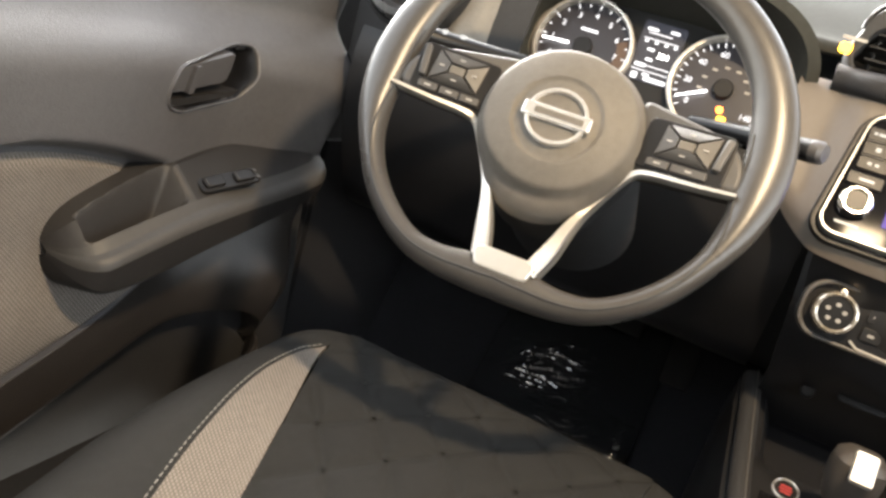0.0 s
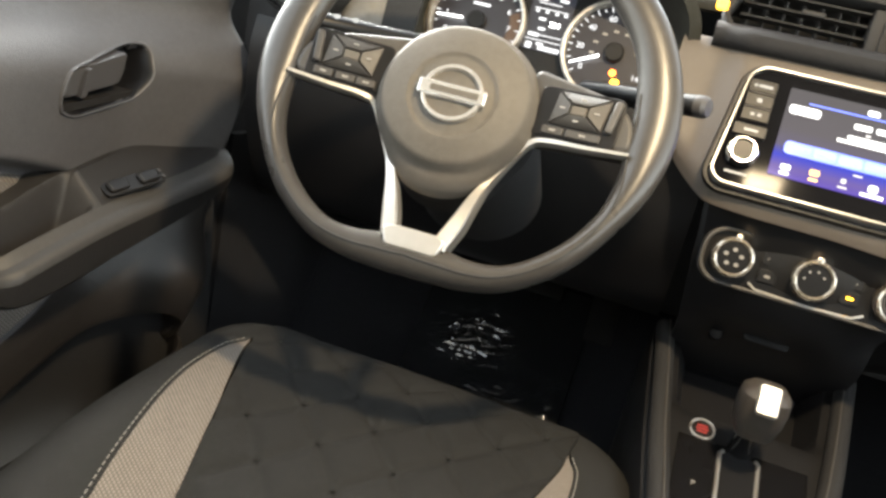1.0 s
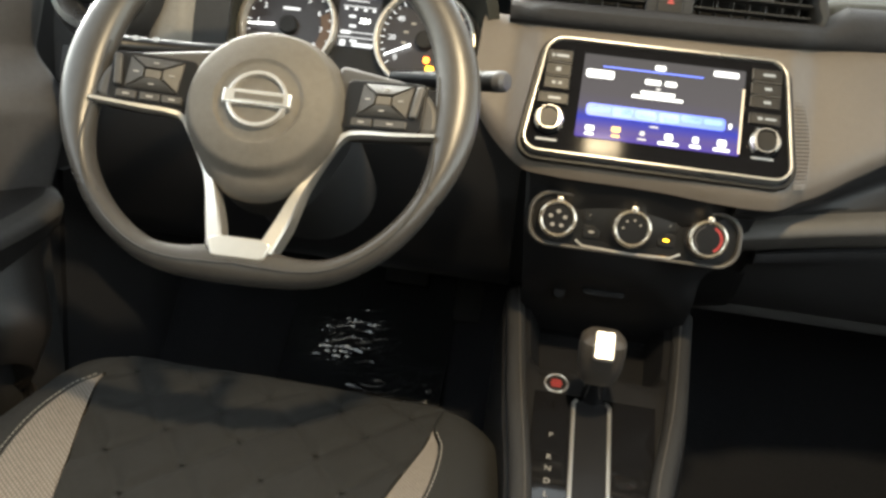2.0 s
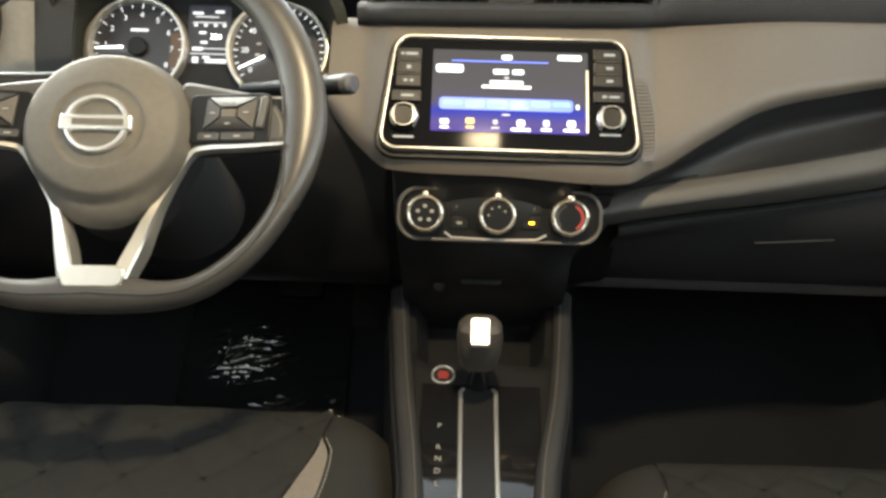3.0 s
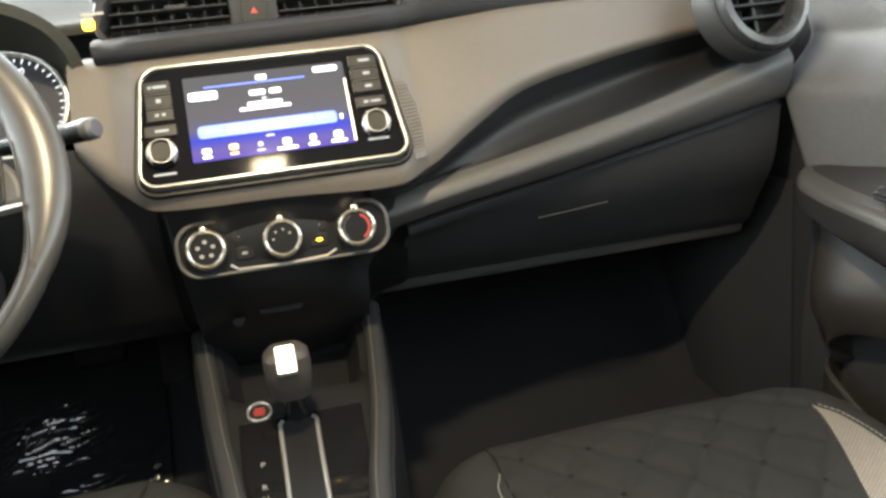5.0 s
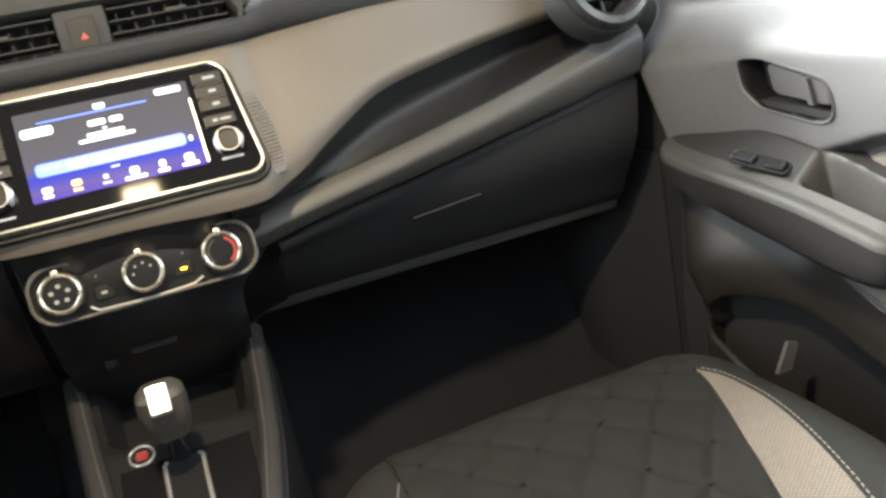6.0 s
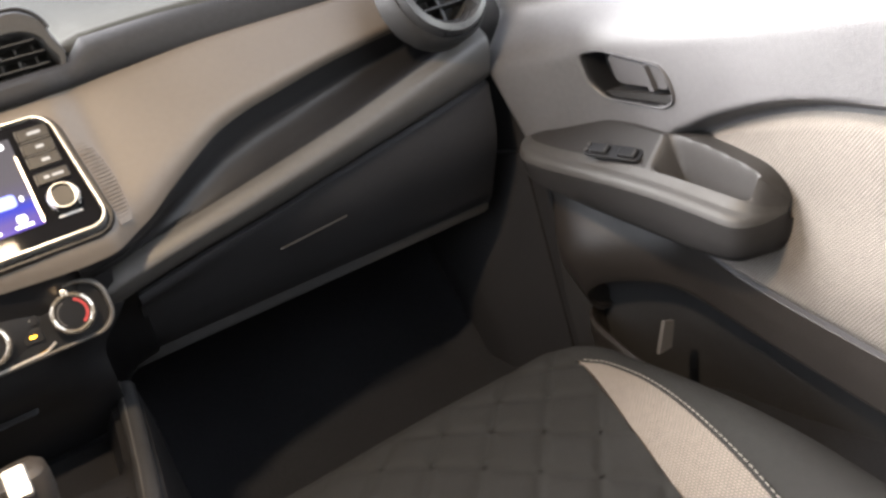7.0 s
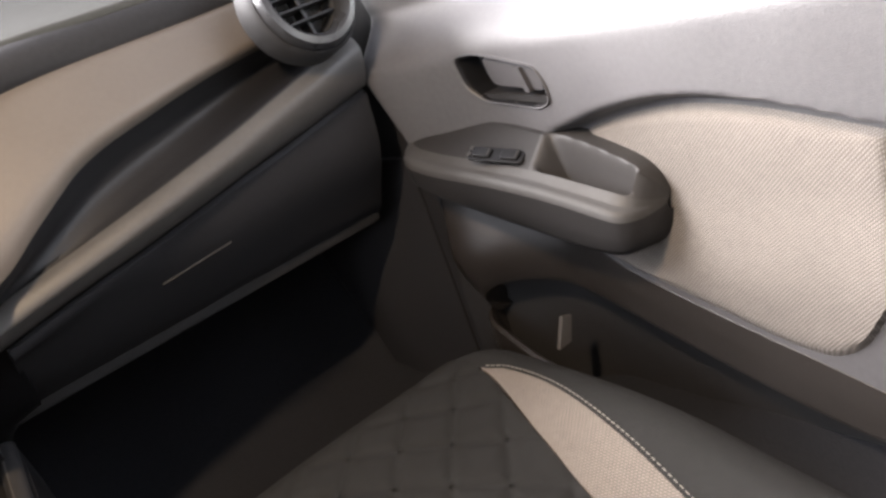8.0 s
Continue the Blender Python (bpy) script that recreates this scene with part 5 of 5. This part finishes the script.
M_GAUGE = material("dark_dial_face", (0.030, 0.029, 0.036), 0.35, vary=0.06)
tach, tm = gauge(-0.079, 0.053, 205, 236, 8, ["0", "1", "2", "3", "4", "5", "6", "7", "8"], 0.09, "round engine speed gauge")
part("unit_legend", prism_bm(round_outline(0.020, 0.003, 0.0008, 2), 0.0003, 0, tm @ Matrix.Translation((0.0, 0.020, 0.0021))), M_DIALMARK, tach, smooth=False)
rows = [[tm @ Vector((q * math.cos(radians(a)), q * math.sin(radians(a)), 0.0023)) for q in (0.037, 0.049)] for a in range(-30, 25, 6)]
part("red_zone", grid_bm(rows, 0.0003), M_DIALRED, tach, "dull red upper range")
speedo, sm = gauge(0.078, 0.054, 215, 250, 14, ["0", "", "20", "", "40", "", "60", "", "80", "", "", "", "", "", "140"], 0.035, "round speed gauge")
for k in range(7):
    a = radians(190 - 30 * k)
    part("inner_numeral", prism_bm(round_outline(0.0055, 0.0026, 0.0006, 2), 0.0003, 0, sm @ Matrix.Translation((0.024 * math.cos(a), 0.024 * math.sin(a), 0.0021))), M_DIMMARK, speedo, smooth=False)
part("warning_lamp", lathe_bm([(0.0036, 0), (0.0036, 0.001), (0, 0.001)], 16, sm @ Matrix.Translation((0.0045, -0.021, 0.002))), M_ORANGELAMP, speedo, "lit orange lamp", smooth=False)
part("warning_lamp", prism_bm(round_outline(0.0085, 0.0070, 0.002, 3), 0.001, 0, sm @ Matrix.Translation((0.0095, -0.031, 0.002))), M_AMBERLAMP, speedo, "lit amber lamp", smooth=False)
M_TRIP = glow("trip_glow", (0.10, 0.11, 0.18), SCREEN * 0.15)
info = part("trip_display", prism_bm(round_outline(0.047, 0.066, 0.003, 4), 0.002, 0, CL @ Matrix.Translation((-0.001, 0.016, -0.010))), M_TRIP, cluster, "dim blue trip display", smooth=False)
for x, y, w, h in ((-0.014, 0.040, 0.012, 0.003), (0.010, 0.042, 0.010, 0.003), (-0.004, 0.036, 0.026, 0.001), (-0.001, 0.0295, 0.038, 0.0009), (-0.016, 0.0265, 0.004, 0.003), (-0.005, 0.0265, 0.004, 0.003), (0.006, 0.0265, 0.004, 0.003), (0.016, 0.0265, 0.004, 0.003),
                   (-0.008, 0.018, 0.008, 0.003), (-0.006, 0.007, 0.008, 0.003), (-0.013, -0.0005, 0.012, 0.004), (0.006, 0.0, 0.026, 0.0009), (-0.001, -0.006, 0.040, 0.0009), (-0.015, -0.013, 0.007, 0.007), (-0.003, -0.010, 0.008, 0.003), (0.008, -0.014, 0.024, 0.0045)):
    part("readout", prism_bm(round_outline(w, h, min(w, h) * 0.2, 2), 0.0003, 0, CL @ Matrix.Translation((x, y, -0.0078))), M_DIALMARK, info, smooth=False)
text_part("readout_digits", "324", 0.0085, CL @ Matrix.Translation((0.007, 0.0135, -0.0077)), M_NEEDLE, info)

# ---- stalks ----
for pts, name in ((((-0.405, -0.020, 0.622), (-0.44, -0.055, 0.622), (-0.475, -0.088, 0.623), (-0.500, -0.108, 0.624)), "light_stalk"), (((-0.255, -0.012, 0.616), (-0.220, -0.028, 0.620), (-0.185, -0.046, 0.624), (-0.151, -0.060, 0.628)), "wiper_stalk")):
    st = thing(name, "black control stalk with white markings behind the wheel", "control stalk")
    path = spline(pts, 16)
    part("arm", tube_bm(path, [lerp(0.009, 0.0120, i / 15) for i in range(16)], 14, 0.8), M_FACE, st)
    d = (path[-1] - path[-2]).normalized()
    part("end_cap", tube_bm([path[-1] - d * 0.001, path[-1] + d * 0.006, path[-1] + d * 0.009, path[-1] + d * 0.0095], [0.0123, 0.0120, 0.009, 0.001], 14, 0.8), M_LEVER, st, "grey stalk end")
    for k in range(3):
        c = path[12 - k * 2]
        part("marking", prism_bm(round_outline(0.006, 0.005, 0.001, 2), 0.0004, 0, frame_at(c + Vector((0.001, -0.0080, 0.0080)), 45)), M_KEYMARK, st, smooth=False)

# ---- thumb controls on the wheel's spokes ----
def facet(outer, inner, z0, z1, m):
    """A sloping key between an outer edge and a raised inner edge, each two points."""
    bm = bmesh.new()
    top = [bm.verts.new((*outer[0], z0)), bm.verts.new((*outer[1], z0)), bm.verts.new((*inner[1], z1)), bm.verts.new((*inner[0], z1))]
    low = [bm.verts.new((v.co.x, v.co.y, -0.001)) for v in top]
    bm.faces.new(top)
    bm.faces.new(low[::-1])
    for i in range(4):
        k = (i + 1) % 4
        bm.faces.new((top[i], low[i], low[k], top[k]))
    bmesh.ops.bevel(bm, geom=[e for e in bm.edges if all(v in top for v in e.verts)], offset=0.0005, segments=1, affect="EDGES")
    bm.transform(m)
    return bm


for side in (-1, 1):
    m = WHEEL @ Matrix.Translation((-0.004 + side * 0.098, 0.004, -0.0060)) @ pose(0, 0, 0, 0, side * -10, side * -2)
    pad = part("control_pad", prism_bm(round_outline(0.070, 0.044, 0.006, 4), 0.003, 0.001, m @ Matrix.Translation((0, -0.003, -0.003))), M_FACE, wheel, "black four-way control pad")
    o = [(-0.022, -0.0135), (0.021, -0.0135), (0.024, 0.0155), (-0.020, 0.0155)]
    q = [(-0.007, -0.0035), (0.007, -0.0035), (0.007, 0.0050), (-0.007, 0.0050)]
    for i in range(4):
        k = (i + 1) % 4
        cx, cy = (o[i][0] + o[k][0]) / 2, (o[i][1] + o[k][1]) / 2
        pull = [(lerp(p[0], cx, 0.05), lerp(p[1], cy, 0.05)) for p in (o[i], o[k])]
        inn = [(lerp(p[0], (q[i][0] + q[k][0]) / 2, 0.05) + cx * 0.04, lerp(p[1], (q[i][1] + q[k][1]) / 2, 0.05) + cy * 0.04) for p in (q[i], q[k])]
        b = part("button", facet(pull, inn, 0.0012, 0.0042, m), M_SPOKE, pad, "sloping black key")
        part("legend", prism_bm(round_outline(0.0046, 0.0012, 0.0004, 2), 0.0003, 0, m @ Matrix.Translation((cx * 0.66, cy * 0.66, 0.0034))), M_DIMMARK, b, smooth=False)
    part("centre_button", prism_bm(round_outline(0.0130, 0.0078, 0.001, 3), 0.0042, 0.001, m), M_HUB, pad)
    part("rocker", prism_bm([(x + side * 0.12 * y, y) for x, y in round_outline(0.0065, 0.028, 0.002, 3)], 0.0042, 0.0015, m @ Matrix.Translation((side * 0.0285, 0.001, 0))), M_LEDGE if side > 0 else M_SPOKE, pad)
    for x, w in (((-0.019, 0.0165), (0.0, 0.0165), (0.018, 0.0165)) if side < 0 else ((-0.0165, 0.018), (0.0085, 0.028))):
        b = part("lower_button", prism_bm(round_outline(w, 0.0068, 0.0012, 3), 0.0022, 0.0008, m @ Matrix.Translation((x, -0.0195, 0.0))), M_SPOKE, pad)
        part("legend", prism_bm(round_outline(0.0055, 0.0014, 0.0004, 2), 0.0003, 0, m @ Matrix.Translation((x, -0.0195, 0.0022))), M_DIMMARK, b, smooth=False)


# ---- footwell: pedals and the wrinkled protective film ----
pedal = thing("brake_pedal", "black rubber brake pedal on a steel arm", "pedal")
part("pad", box_bm(-0.035, 0.035, -0.006, 0.006, -0.028, 0.028, 0.005, pose(-0.300, 0.46, 0.27, -35, 0, 0)), M_PEDAL, pedal)
part("arm", tube_bm([(-0.300, 0.466, 0.275), (-0.300, 0.49, 0.33), (-0.300, 0.54, 0.42)], 0.008, 8), M_PLASTIC, pedal)
pedal = thing("accelerator_pedal", "long black accelerator pedal", "pedal")
part("pad", box_bm(-0.022, 0.022, -0.005, 0.005, -0.06, 0.06, 0.004, pose(-0.195, 0.46, 0.25, -40, 0, 4)), M_PEDAL, pedal)
part("arm", tube_bm([(-0.195, 0.47, 0.27), (-0.195, 0.50, 0.34), (-0.195, 0.55, 0.42)], 0.007, 8), M_PLASTIC, pedal)


def film_rows():
    rows = []
    for i in range(150):
        y = 0.305 + i * 0.165 / 149
        row = []
        for j in range(110):
            x = -0.47 + j * 0.26 / 109
            base = 0.03 + 0.30 * smooth(0.20, 0.62, y) + 0.022
            bend = 2.5 * noise.noise((x * 8, y * 8, 2))
            w = noise.noise((x * 16, y * 50 + bend, 1.7)) * 0.003 + (1 - abs(noise.noise((x * 26 + 12 * y, y * 150 - 40 * x + bend * 2.6, 5.1)))) ** 8 * 0.0034
            w *= math.exp(-(((x + 0.365) / 0.068) ** 4 + ((y - 0.388) / 0.038) ** 4)) + 1.5 * math.exp(-(((x + 0.232) / 0.016) ** 2 + ((y - 0.327) / 0.016) ** 2)) + 0.9 * math.exp(-(((x + 0.315) / 0.05) ** 2 + ((y - 0.330) / 0.008) ** 2))
            row.append((x, y, base - 0.006 + w))
        rows.append(row)
    return rows


film = part("floor_film", grid_bm(film_rows(), 0.0008), M_FILM, None)
tagged(film, "crumpled glossy plastic film on the driver's floor", "protective film")
